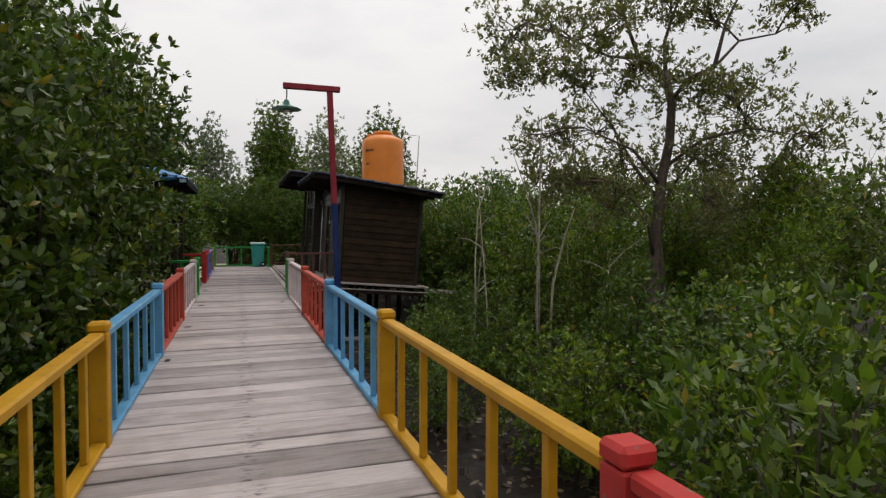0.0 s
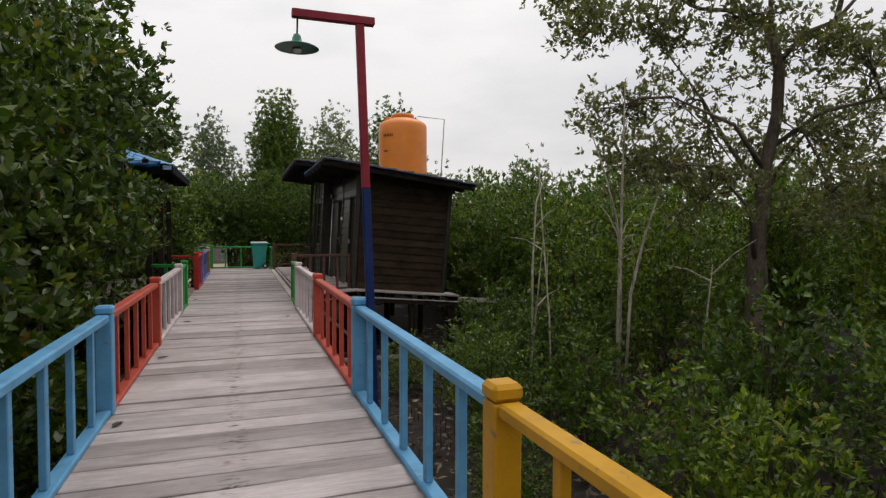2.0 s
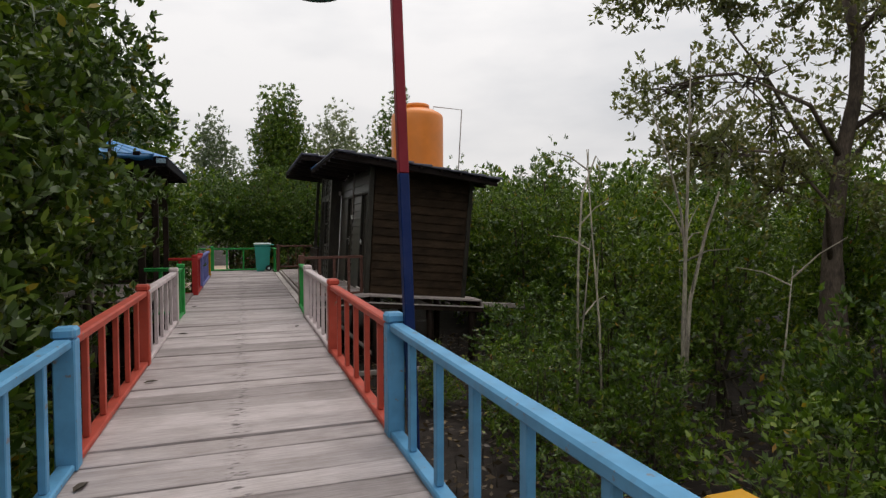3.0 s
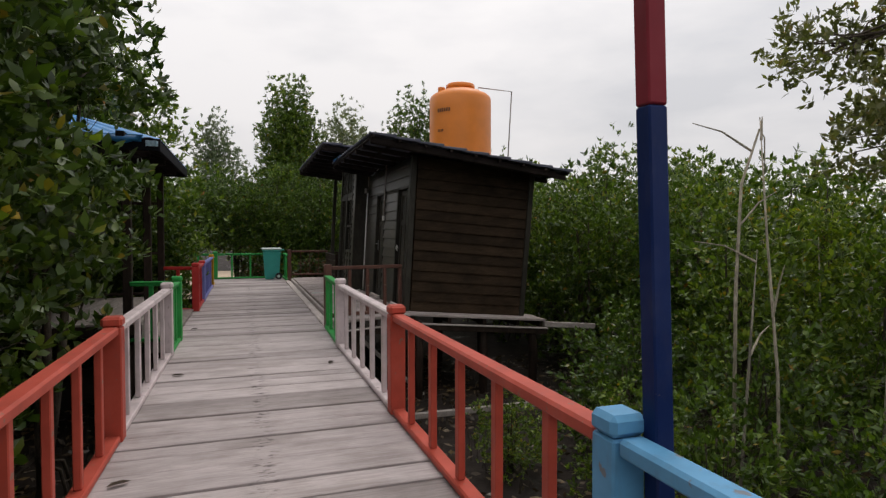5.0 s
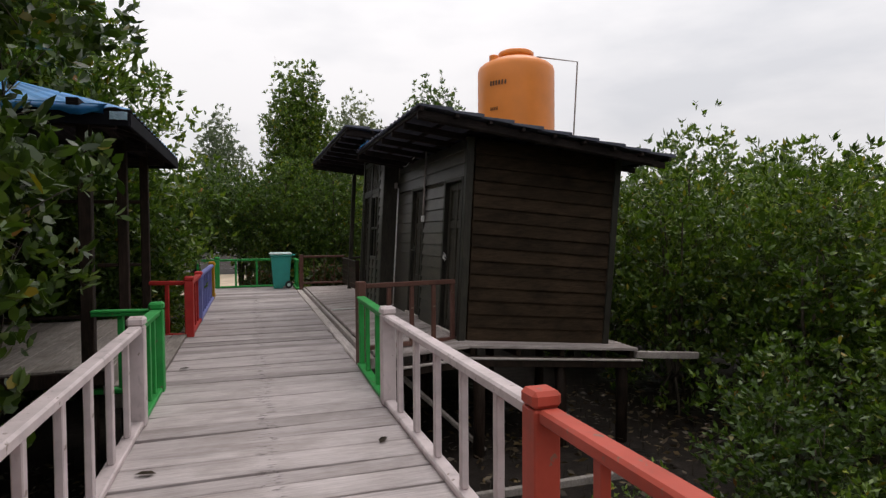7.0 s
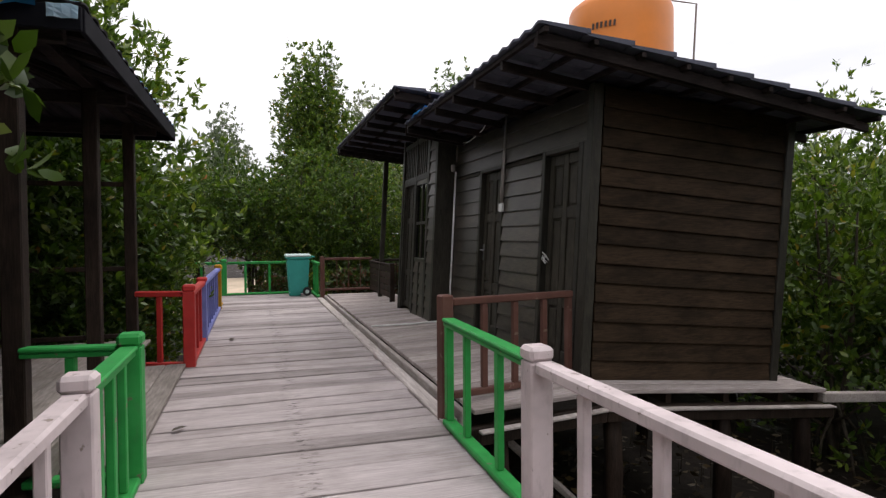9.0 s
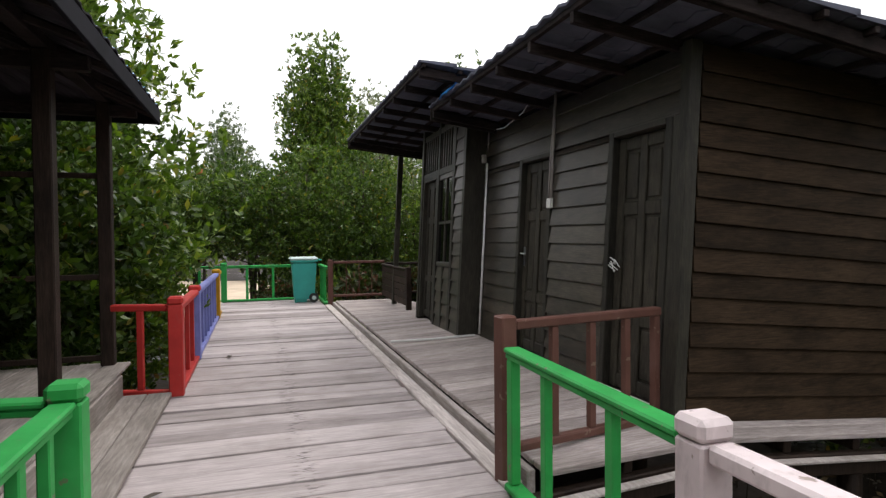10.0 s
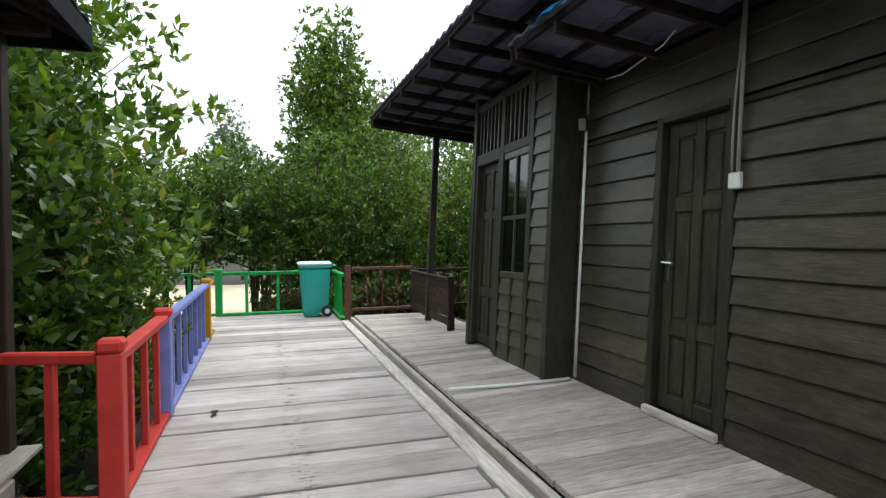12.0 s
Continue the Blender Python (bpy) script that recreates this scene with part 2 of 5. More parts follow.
M_BARK = dark_wood("grey_brown_bark", (0.075, 0.062, 0.05), (7.0, 7.0, 1.2), 0.85)
M_BARK_DARK = dark_wood("mottled_brown_bark", (0.125, 0.098, 0.08), (7.0, 7.0, 1.2), 0.85)
M_PALE_BARK = dark_wood("pale_dead_bark", (0.34, 0.305, 0.25), (7.0, 7.0, 1.2), 0.85)
M_SAND = plain("pale_sand", (0.50, 0.40, 0.29), 0.9, 0.0, 0.8, 0.2, 0.2)
GREENS = [(0.0, (0.036, 0.066, 0.013)), (0.4, (0.067, 0.118, 0.021)), (0.75, (0.117, 0.187, 0.034)), (0.97, (0.2, 0.26, 0.056)), (0.9955, (0.32, 0.22, 0.03)), (1.0, (0.28, 0.1, 0.03))]
GREENS = [(p, tuple(v * 0.91 for v in c)) for p, c in GREENS]
M_LEAF = leaf_material("mangrove_leaf", GREENS)
# same greens scaled to 0.8: shade within the left crowns put into the colour
M_LEAF_SHADED = leaf_material("shaded_mangrove_leaf", [(p, tuple(v * 0.8 for v in c)) for p, c in GREENS[:4]] + GREENS[4:], 0.2)
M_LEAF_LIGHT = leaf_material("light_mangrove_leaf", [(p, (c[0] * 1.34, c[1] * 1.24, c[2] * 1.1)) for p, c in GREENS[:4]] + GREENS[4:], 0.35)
M_LEAF_OLIVE = leaf_material("olive_leaf", [(0.0, (0.068, 0.076, 0.048)), (0.5, (0.105, 0.118, 0.074)), (0.9, (0.155, 0.165, 0.11)), (1.0, (0.19, 0.15, 0.085))], 0.38)
# haze over the distance is put into this paler, greyer leaf colour
M_LEAF_HAZED = leaf_material("haze_tinted_leaf", [(0.0, (0.14, 0.16, 0.13)), (0.6, (0.2, 0.23, 0.18)), (1.0, (0.26, 0.28, 0.21))], 0.25)
M_CROTON = leaf_material("croton_leaf", [(0.0, (0.03, 0.05, 0.015)), (0.62, (0.06, 0.085, 0.02)), (0.82, (0.11, 0.035, 0.02)), (1.0, (0.17, 0.05, 0.03))], 0.15)
M_LITTER = leaf_material("fallen_leaf", [(0.0, (0.05, 0.03, 0.02)), (0.6, (0.10, 0.065, 0.04)), (1.0, (0.2, 0.13, 0.06))], 0.05)


def mud_material():
    m, n, l, p = material("wet_mud")
    a = noise_node(n, l, 0.55, 6.0, 0.6)
    b = noise_node(n, l, 6.0, 6.0, 0.65)
    c = ramp(n, l, b.outputs["Fac"], [(0.3, (0.012, 0.009, 0.007)), (0.7, (0.042, 0.031, 0.025))]).outputs[0]
    wet = ramp(n, l, a.outputs["Fac"], [(0.36, (0.22, 0.22, 0.22)), (0.42, (0.85, 0.85, 0.85))]).outputs[0]
    c = mix(n, l, (0.012, 0.01, 0.008), c, wet)
    l.new(c, p.inputs["Base Color"])
    l.new(wet, p.inputs["Roughness"])
    p.inputs["Specular IOR Level"].default_value = 0.22
    h = mix(n, l, (0.4, 0.4, 0.4), b.outputs["Color"], wet)
    bump(n, l, p, h, 0.6, 0.05)
    return m


M_MUD = mud_material()


# ---- mesh helpers ----
def thing(name, at=(0, 0, 0), label="", category="", group="", kind=""):
    ob = new(name)
    ob.location = at
    ob.empty_display_size = 0.1
    return tagged(ob, label, category, group, kind)


def mesh_of(bm, mat, name="mesh", smooth=False):
    me = bpy.data.meshes.new(name)
    bm.to_mesh(me)
    bm.free()
    me.materials.append(mat)
    if smooth:
        for f in me.polygons:
            f.use_smooth = True
    return me


def piece(name, me, parent, at=(0, 0, 0), rot=(0, 0, 0), label=""):
    ob = new(name, me)
    ob.parent = parent
    ob.location, ob.rotation_euler = at, rot
    return tagged(ob, label)


def part(name, bm, mat, parent, label="", smooth=False, at=(0, 0, 0), rot=(0, 0, 0)):
    return piece(name, mesh_of(bm, mat, name, smooth), parent, at, rot, label)


def box(x0, x1, y0, y1, z0, z1, bevel=0.006, bm=None):
    """A bevelled box; adds to bm when given."""
    own = bmesh.new()
    bmesh.ops.create_cube(own, size=1.0)
    bmesh.ops.scale(own, vec=(x1 - x0, y1 - y0, z1 - z0), verts=own.verts)
    bmesh.ops.translate(own, vec=((x0 + x1) / 2, (y0 + y1) / 2, (z0 + z1) / 2), verts=own.verts)
    if bevel:
        bmesh.ops.bevel(own, geom=own.edges[:], offset=min(bevel, 0.45 * min(x1 - x0, y1 - y0, z1 - z0)), segments=1, affect="EDGES")
    if bm is None:
        return own
    me = bpy.data.meshes.new("tmp")
    own.to_mesh(me)
    own.free()
    bm.from_mesh(me)
    bpy.data.meshes.remove(me)
    return bm


def tube(points, radii, sides=7, bm=None):
    """A tapered tube along points."""
    bm = bm or bmesh.new()
    rings = []
    pts = [Vector(p) for p in points]
    for i, p in enumerate(pts):
        d = (pts[min(i + 1, len(pts) - 1)] - pts[max(i - 1, 0)]).normalized()
        side = d.orthogonal().normalized() if not rings else (last - d * last.dot(d)).normalized()
        last = side
        up = d.cross(side)
        r = radii[i] if isinstance(radii, (list, tuple)) else radii
        rings.append([bm.verts.new(p + r * (math.cos(2 * math.pi * k / sides) * side + math.sin(2 * math.pi * k / sides) * up)) for k in range(sides)])
    for a, b in zip(rings, rings[1:]):
        for k in range(sides):
            bm.faces.new((a[k], a[(k + 1) % sides], b[(k + 1) % sides], b[k]))
    bm.faces.new(rings[0][::-1])
    bm.faces.new(rings[-1])
    return bm


def lathe(profile, sides=32, bm=None):
    """A turned shape: (radius, height) pairs round z."""
    bm = bm or bmesh.new()
    rings = [[bm.verts.new((r * math.cos(2 * math.pi * k / sides), r * math.sin(2 * math.pi * k / sides), z)) for k in range(sides)] for r, z in profile]
    for a, b in zip(rings, rings[1:]):
        for k in range(sides):
            bm.faces.new((a[k], a[(k + 1) % sides], b[(k + 1) % sides], b[k]))
    bm.faces.new(rings[0][::-1])
    bm.faces.new(rings[-1])
    return bm


# ---- ground ----
GROUND = -1.25
bm = bmesh.new()
bmesh.ops.create_grid(bm, x_segments=120, y_segments=120, size=30)
for v in bm.verts:
    if abs(v.co.x) < 29.9 and abs(v.co.y) < 29.9:
        v.co.z = 0.10 * noise.noise(v.co * 0.35) + 0.05 * noise.noise(v.co * 1.3)
for e in bmesh.ops.extrude_edge_only(bm, edges=[e for e in bm.edges if e.is_boundary])["geom"]:
    if isinstance(e, bmesh.types.BMVert):
        e.co.x *= 20
        e.co.y *= 20
ground = new("ground", mesh_of(bm, M_MUD, "ground", True))
ground.location = (3, 8, GROUND)
tagged(ground, "dark wet mangrove mud with shallow puddles", "ground", kind="structure")

bm = bmesh.new()
bmesh.ops.create_circle(bm, cap_ends=True, segments=40, radius=1)
for v in bm.verts:
    a = math.atan2(v.co.y, v.co.x)
    s = 1 + 0.14 * math.sin(3 * a + 1) + 0.08 * math.sin(7 * a)
    v.co.x *= 9 * s
    v.co.y *= 9 * s
sand = new("ground_sand", mesh_of(bm, M_SAND, "sand"))
sand.location = (-2.0, 37, GROUND + 0.16)
tagged(sand, "pale sandy clearing beyond the end of the boardwalk", "sand", kind="structure")


# ---- boardwalk ----
boardwalk = thing("boardwalk", (0, 0, 0), "weathered grey plank boardwalk on timber stilts", "boardwalk", kind="structure")
rng = random.Random(4)
LEFT, RIGHT = -0.175, 1.86


def worn_plank(w, seed, split=0.0):
    """One deck plank with wavy sawn edges and a slight bow along its length."""
    q = random.Random(seed)
    half, n = (RIGHT - LEFT) / 2, 6
    bm = bmesh.new()
    phase, lift = q.uniform(0, 6), q.uniform(-0.004, 0.005)
    rows = []
    for i in range(n + 1):
        u = i / n
        x = -half + 2 * half * u
        bow = lift * math.sin(math.pi * u + phase * 0.3)
        ya = -w / 2 + 0.005 + 0.005 * math.sin(3 * u + phase) + q.uniform(-0.002, 0.003)
        yb = w / 2 - 0.005 + 0.005 * math.sin(4 * u + phase) + q.uniform(-0.003, 0.002)
        yb -= split * max(0.0, 1 - u / 0.4)
        cup = q.uniform(0.002, 0.005)
        rows.append([bm.verts.new(p) for p in ((x, ya, -0.036), (x, ya, bow - 0.005), (x, ya + 0.009, bow), (x, 0, bow - cup), (x, yb - 0.009, bow), (x, yb, bow - 0.005), (x, yb, -0.036))])
    for a, b in zip(rows, rows[1:]):
        for k in range(6):
            bm.faces.new((a[k], b[k], b[k + 1], a[k + 1]))
    bm.faces.new(rows[0])
    bm.faces.new(rows[-1][::-1])
    bmesh.ops.recalc_face_normals(bm, faces=bm.faces)
    return mesh_of(bm, M_PLANK, "plank")


planks = []
for k in range(12):
    w = (0.2, 0.225, 0.25, 0.275, 0.3, 0.345)[k % 6]
    planks.append((w, worn_plank(w, 60 + k)))
y = -7.0
while y < 22.35:
    w, me = rng.choice(planks)
    if 13.75 < y < 14.0:
        w = 14.06 - y
        piece("plank", worn_plank(w, 99, 0.035), boardwalk, ((LEFT + RIGHT) / 2, y + w / 2, 0.0), (0, 0, -0.03))
        y += w + 0.006
        continue
    piece("plank", me, boardwalk, ((LEFT + RIGHT) / 2 + rng.uniform(-0.014, 0.014), y + w / 2, rng.uniform(-0.008, 0.004)),
          (rng.uniform(-0.03, 0.03), rng.uniform(-0.003, 0.003), rng.uniform(-0.009, 0.009) + rng.choice((0, math.pi))))
    y += w + rng.uniform(0.003, 0.011)
for x, hw in ((LEFT + 0.08, 0.05), (0.56, 0.0845), (0.73, 0.0845), (0.9, 0.0845), (RIGHT - 0.08, 0.05)):
    part("joist", box(x - hw, x + hw, -7.0, 22.3, -0.18, -0.042, 0.008), M_BEAM, boardwalk)
stilt_me = mesh_of(tube([(0, 0, GROUND - 0.3), (0.01, 0, -0.6), (0, 0, -0.17)], [0.075, 0.07, 0.07], 8), M_POST, "stilt", True)
yy = -6.0
while yy < 22.4:
    for x in (LEFT + 0.08, RIGHT - 0.08):
        piece("stilt", stilt_me, boardwalk, (x, yy, 0), (0, 0, rng.uniform(0, 3)))
    part("cross_beam", box(LEFT - 0.1, RIGHT + 0.1, yy - 0.05, yy + 0.05, -0.29, -0.182, 0.008), M_BEAM, boardwalk)
    yy += 2.9


# ---- painted railings ----
POST_TOP, RAIL_TOP = 0.855, 0.79


def post_parts(root, mat, at, size=0.12, top=POST_TOP, cap_mat=None):
    x, y = at
    h = size / 2
    part("post", box(x - h, x + h, y - h, y + h, 0.0, top - 0.075, 0.008), mat, root)
    c = h + 0.006
    cap = box(x - c, x + c, y - c, y + c, top - 0.072, top, 0.018)
    part("post_cap", cap, cap_mat or mat, root)


def railing(mat, color, x, y0, y1, n, post=True, group="painted railings along the boardwalk", x1=None, rail_top=RAIL_TOP, width=0.095, bal=0.042, start_post=False, cap_mat=None, top=POST_TOP):
    """A run of railing from (x, y0) to (x1 or x, y1): hand rail, bottom rail, balusters, a capped post at the far end."""
    x1 = x if x1 is None else x1
    length = math.hypot(x1 - x, y1 - y0)
    turn = math.atan2(y1 - y0, x1 - x) - math.pi / 2
    root = thing("railing", (x, y0, 0), f"{color} painted low timber railing along the plank boardwalk", "railing", group)
    root.rotation_euler = (0, 0, turn)
    a = 0.065
    b = length - (0.065 if post else 0)
    hw = width / 2
    if mat is M_GREEN:
        part("hand_rail", box(-hw, hw, a, b, rail_top - 0.028, rail_top, 0.008), mat, root)
        part("rail_support", box(-hw + 0.012, hw - 0.012, a, b, rail_top - 0.06, rail_top - 0.029, 0.006), mat, root)
    else:
        part("hand_rail", box(-hw, hw, a, b, rail_top - 0.06, rail_top, 0.012), mat, root)
    part("bottom_rail", box(-hw, hw, a, b, 0.003, 0.05, 0.01), mat, root)
    hb = bal / 2
    me = mesh_of(box(-hb, hb, -hb - 0.006, hb + 0.006, 0.052, rail_top - 0.062, 0.005), mat, "baluster")
    for k in range(n):
        piece("baluster", me, root, (0, a + (b - a) * (k + 0.75) / (n + 0.5), 0), (0, 0, rng.uniform(-0.05, 0.05)))
    if post:
        post_parts(root, mat, (0, length), top=top, cap_mat=cap_mat)
    if start_post:
        post_parts(root, mat, (0, 0), top=top, cap_mat=cap_mat)
    return root


XL, XR = -0.117, 1.865
MARKS_L = (-4.4, -1.42, 1.5, 4.535, 7.375, 10.285)
MARKS_R = (-4.5, -1.54, 1.48, 4.46, 7.36, 10.2)
for x, marks in ((XL, MARKS_L), (XR, MARKS_R)):
    for (y0, y1), (mat, color) in zip(zip(marks, marks[1:]), ((M_SCARLET, "bright red"), (M_YELLOW, "mustard yellow"), (M_BLUE, "sky blue"), (M_RED, "faded salmon red"), (M_WHITE, "chalky pinkish white"))):
        railing(mat, color, x, y0, y1, 5)
corner = railing(M_GREEN, "bright green", XR, 10.2, 11.69, 2, post=False, x1=1.9)
part("end_post", box(-0.03, 0.024, 1.42, 1.488, 0.052, RAIL_TOP - 0.062, 0.006), M_GREEN, corner)
railing(M_GREEN, "bright green", XL, 10.285, 11.32, 3)
railing(M_GREEN, "bright green", XL, 11.32, 11.42, 1, post=False, x1=-0.68, group="side railings")
railing(M_SCARLET, "bright red", XL, 14.42, 16.05, 3, post=False, start_post=True, rail_top=0.805, top=0.885)
railing(M_PURPLE, "lavender purple", XL, 16.05, 19.6, 7, post=False, start_post=True, cap_mat=M_SCARLET)
railing(M_YELLOW, "mustard yellow", XL, 19.66, 20.4, 2, post=False, start_post=True)
railing(M_SCARLET, "bright red", XL, 14.42, 14.58, 1, post=False, x1=-0.66, group="side railings", rail_top=0.815, width=0.07)
railing(M_GREEN, "bright green", 1.92, 22.3, 22.3, 3, x1=-0.13, group="green railings at the end of the boardwalk")
railing(M_GREEN, "bright green", 1.92, 20.95, 22.3, 4, post=False, group="green railings at the end of the boardwalk")
railing(M_GREEN, "bright green", -0.13, 22.3, 22.35, 5, x1=-3.4, group="green railings at the end of the boardwalk")


# ---- platform beside the boardwalk, sinking towards the swamp ----
def lean(v):
    """The hut and its platform lean away from the boardwalk."""
    x, y, z = v
    far = max(0.0, (y - 16.0) / 4.8)
    fall = -0.085 * (x - 3.16) if x > 3.16 else 0.06 * (1 - far) * (x - 3.16)
    return Vector((x + (0.058 + 0.013 * (x - 3.16)) * (z - 0.18), y, z + fall - 0.08 * far))


def leaning(bm):
    for v in bm.verts:
        v.co = lean(v.co)
    return bm


platform = thing("platform", (0, 0, 0), "grey plank platform on stilts carrying the dark hut", "platform", kind="structure")
part("edge_board", box(1.87, 1.995, 11.75, 20.85, -0.05, 0.02, 0.01), M_KERB, platform, "long weathered kerb board")
part("edge_beam", box(2.022, 2.075, 11.75, 20.85, -0.1, 0.068, 0.008), M_KERB, platform)
y = 11.6
while y < 20.8:
    w = rng.choice((0.16, 0.19, 0.22))
    for xa, xb in ((2.08, 3.16), (3.163, 5.5 if y < 12.2 else 3.6)):
        pm = leaning(box(xa, xb, y, y + w - 0.008, 0.135, 0.175 + rng.uniform(-0.004, 0.004), 0.005))
        c = Vector(((xa + xb) / 2, y + w / 2, 0.16))
        for v in pm.verts:
            v.co -= c
        part("plank", pm, M_PLATFORM, platform, at=c, rot=(0, 0, -0.035 if xb < 3.2 else 0))
    y += w
for yb in (11.62, 13.6, 15.5, 17.5, 20.7):
    for xa, xb in ((2.0, 3.16), (3.163, 5.5)):
        part("cross_beam", leaning(box(xa, xb, yb, yb + 0.07, -0.06, 0.036, 0.008)), M_POST, platform)
for xa, xb in ((2.1, 3.16), (3.163, 5.52)):
    part("long_beam", leaning(box(xa, xb, 11.53, 11.59, -0.07, 0.016, 0.008)), M_POST, platform)
    part("batten", leaning(box(xa, xb, 11.505, 11.575, 0.019, 0.038, 0.004)), M_KERB, platform, "thin pale batten")
part("beam_end", leaning(box(5.505, 6.5, 11.62, 11.70, 0.035, 0.125, 0.008)), M_KERB, platform, "pale beam end jutting out")
for xb in (2.6, 3.2, 3.8, 4.4, 5.0, 5.42):
    part("joist", leaning(box(xb, xb + 0.06, 11.66, 20.7, 0.04, 0.13, 0.006)), M_POST, platform)
for xs in (2.3, 3.3, 4.4, 5.3):
    for ys in (11.7, 14.0, 17.0, 20.5):
        part("stilt", tube([(xs, ys, GROUND - 0.3), (xs + 0.02, ys, -0.5), (xs, ys, -0.04 - 0.07 * max(0, xs - 3.2))], 0.075, 8), M_POST, platform, smooth=True)
part("brace", tube([(2.3, 11.75, -0.1), (3.4, 11.75, -1.15)], 0.035, 6), M_BEAM, platform)
part("low_beam", box(2.1, 4.7, 10.3, 10.36, -1.06, -0.98, 0.008), M_BEAM, platform)

# ---- the dark weatherboard hut ----
hut = thing("hut", (0, 0, 0), "dark brown weatherboard hut with two wash-room doors and a front room", "hut")
FA, FB = 3.19, 2.955          # facade planes of the wash rooms and of the front room
YA0, YA1, YB1 = 11.94, 15.55, 17.52
FLOOR, TOP_A, TOP_B = 0.175, 2.66, 3.04


def hpart(name, bm, mat, parent=None, label="", smooth=False):
    return part(name, leaning(bm), mat, parent or hut, label, smooth)


def lap_boards(axis, a0, a1, plane, z0, z1, mat, parent, out=-1, pitch=0.164):
    """Lapped boards, each tilted so that its lower edge stands proud."""
    z = z0
    while z < z1 - 0.03:
        zt = min(z + pitch + 0.02, z1)
        bm = box(a0, a1, -0.01, 0.01, z, zt, 0.002) if axis == "x" else box(-0.01, 0.01, a0, a1, z, zt, 0.003)
        for v in bm.verts:
            shift = out * (0.002 + 0.026 * (zt - v.co.z) / (zt - z))
            if axis == "x":
                v.co.y += plane + shift
            else:
                v.co.x += plane + shift
        leaning(bm)
        part("board", bm, mat, parent)
        z += pitch


wall_end = hpart("end_wall", box(FA + 0.02, 5.21, YA0 + 0.012, YA0 + 0.06, FLOOR, TOP_A - 0.05, 0), M_WALL_X_SHADED)
lap_boards("x", FA + 0.05, 5.18, YA0, FLOOR, TOP_A + 0.0, M_WALL_X_SHADED, wall_end)
wall_front = hpart("front_wall", box(FA + 0.09, FA + 0.13, YA0 + 0.061, YA1, FLOOR, TOP_A, 0), M_WALL_Y)
hpart("back_wall", box(5.15, 5.21, YA0 + 0.061, YB1, FLOOR, TOP_A - 0.02, 0), M_WALL_Y)
D1, D2 = (12.08, 12.83), (13.77, 14.5)
for a0, a1, z0, z1 in ((D1[1], D2[0], FLOOR, 2.19), (D2[1], YA1 - 0.01, FLOOR, 2.19), (YA0 + 0.06, YA1 - 0.01, 2.195, TOP_A)):
    lap_boards("y", a0 + 0.004, a1 - 0.004, FA, z0, z1, M_WALL_Y, wall_front)
for x, yc, h in ((FA - 0.02, YA0 - 0.005, TOP_A), (5.2, YA0 - 0.005, TOP_A - 0.02)):
    hpart("corner_post", box(x - 0.045, x + 0.045, yc - 0.045, yc + 0.045, FLOOR - 0.02, h, 0.006), M_TRIM)


hpart("stud", box(FA - 0.03, FA + 0.05, YA0 + 0.042, D1[0] - 0.002, FLOOR, 2.2, 0.004), M_TRIM)


def panel_door(plane, y0, y1, z0, z1, rows, handle, label):
    """A framed door leaf with sunk panels, set back in a frame."""
    d = thing("door", (0, 0, 0))
    d.parent = hut
    tagged(d, label)
    f = 0.065
    for nm, b in (("frame_side", (y0, y0 + f, z0, z1)), ("frame_side", (y1 - f, y1, z0, z1)), ("frame_head", (y0 + f, y1 - f, z1 - f, z1))):
        hp = box(plane - 0.036, plane + 0.06, b[0], b[1], b[2], b[3], 0.006)
        part(nm, leaning(hp), M_TRIM, d)
    a0, a1, b0, b1 = y0 + f + 0.004, y1 - f - 0.004, z0 + 0.03, z1 - f - 0.006
    back = plane + 0.042
    leaf_bm = box(back, back + 0.02, a0, a1, b0, b1, 0.002)
    st = 0.085
    mid = (a0 + a1) / 2
    zs = [b0] + [b0 + r * (b1 - b0) for r in rows]
    zc = [min(max(z, b0 + 0.05), b1 - 0.05) for z in zs]
    for yy0, yy1 in ((a0, a0 + st), (mid - st / 2, mid + st / 2), (a1 - st, a1)):
        box(back - 0.02, back + 0.004, yy0, yy1, b0, b1, 0.006, leaf_bm)
    for s0, s1 in ((a0 + st, mid - st / 2), (mid + st / 2, a1 - st)):
        for z in zc:
            box(back - 0.018, back + 0.004, s0, s1, z - 0.05, z + 0.05, 0.006, leaf_bm)
        for za, zb in zip(zc, zc[1:]):
            box(back - 0.012, back + 0.002, s0 + 0.025, s1 - 0.025, za + 0.075, zb - 0.075, 0.011, leaf_bm)
    part("leaf", leaning(leaf_bm), M_DOOR, d)
    plane = back - 0.004
    hy, hz = a1 - 0.045, 1.18
    if handle == "lever":
        hb = box(plane - 0.026, plane - 0.018, hy - 0.02, hy + 0.02, hz - 0.1, hz + 0.1, 0.004)
        tube([(plane - 0.02, hy, hz + 0.03), (plane - 0.065, hy, hz + 0.03), (plane - 0.07, hy - 0.11, hz + 0.025)], 0.009, 7, hb)
        part("handle", leaning(hb), M_CHROME, d, "worn chrome lever handle")
    elif handle == "rope":
        hb = bmesh.new()
        r2 = random.Random(9)
        for k in range(6):
            p = Vector((plane - 0.045, hy + r2.uniform(-0.02, 0.02), hz + r2.uniform(-0.02, 0.02)))
            tube([p, p + Vector((-0.03, r2.uniform(-0.06, 0.06), r2.uniform(-0.03, 0.04))), p + Vector((-0.02, r2.uniform(-0.1, 0.1), r2.uniform(-0.07, 0.02)))], 0.0042, 5, hb)
        part("rope_pull", leaning(hb), M_ROPE, d, "knotted white rope pull")
    return d


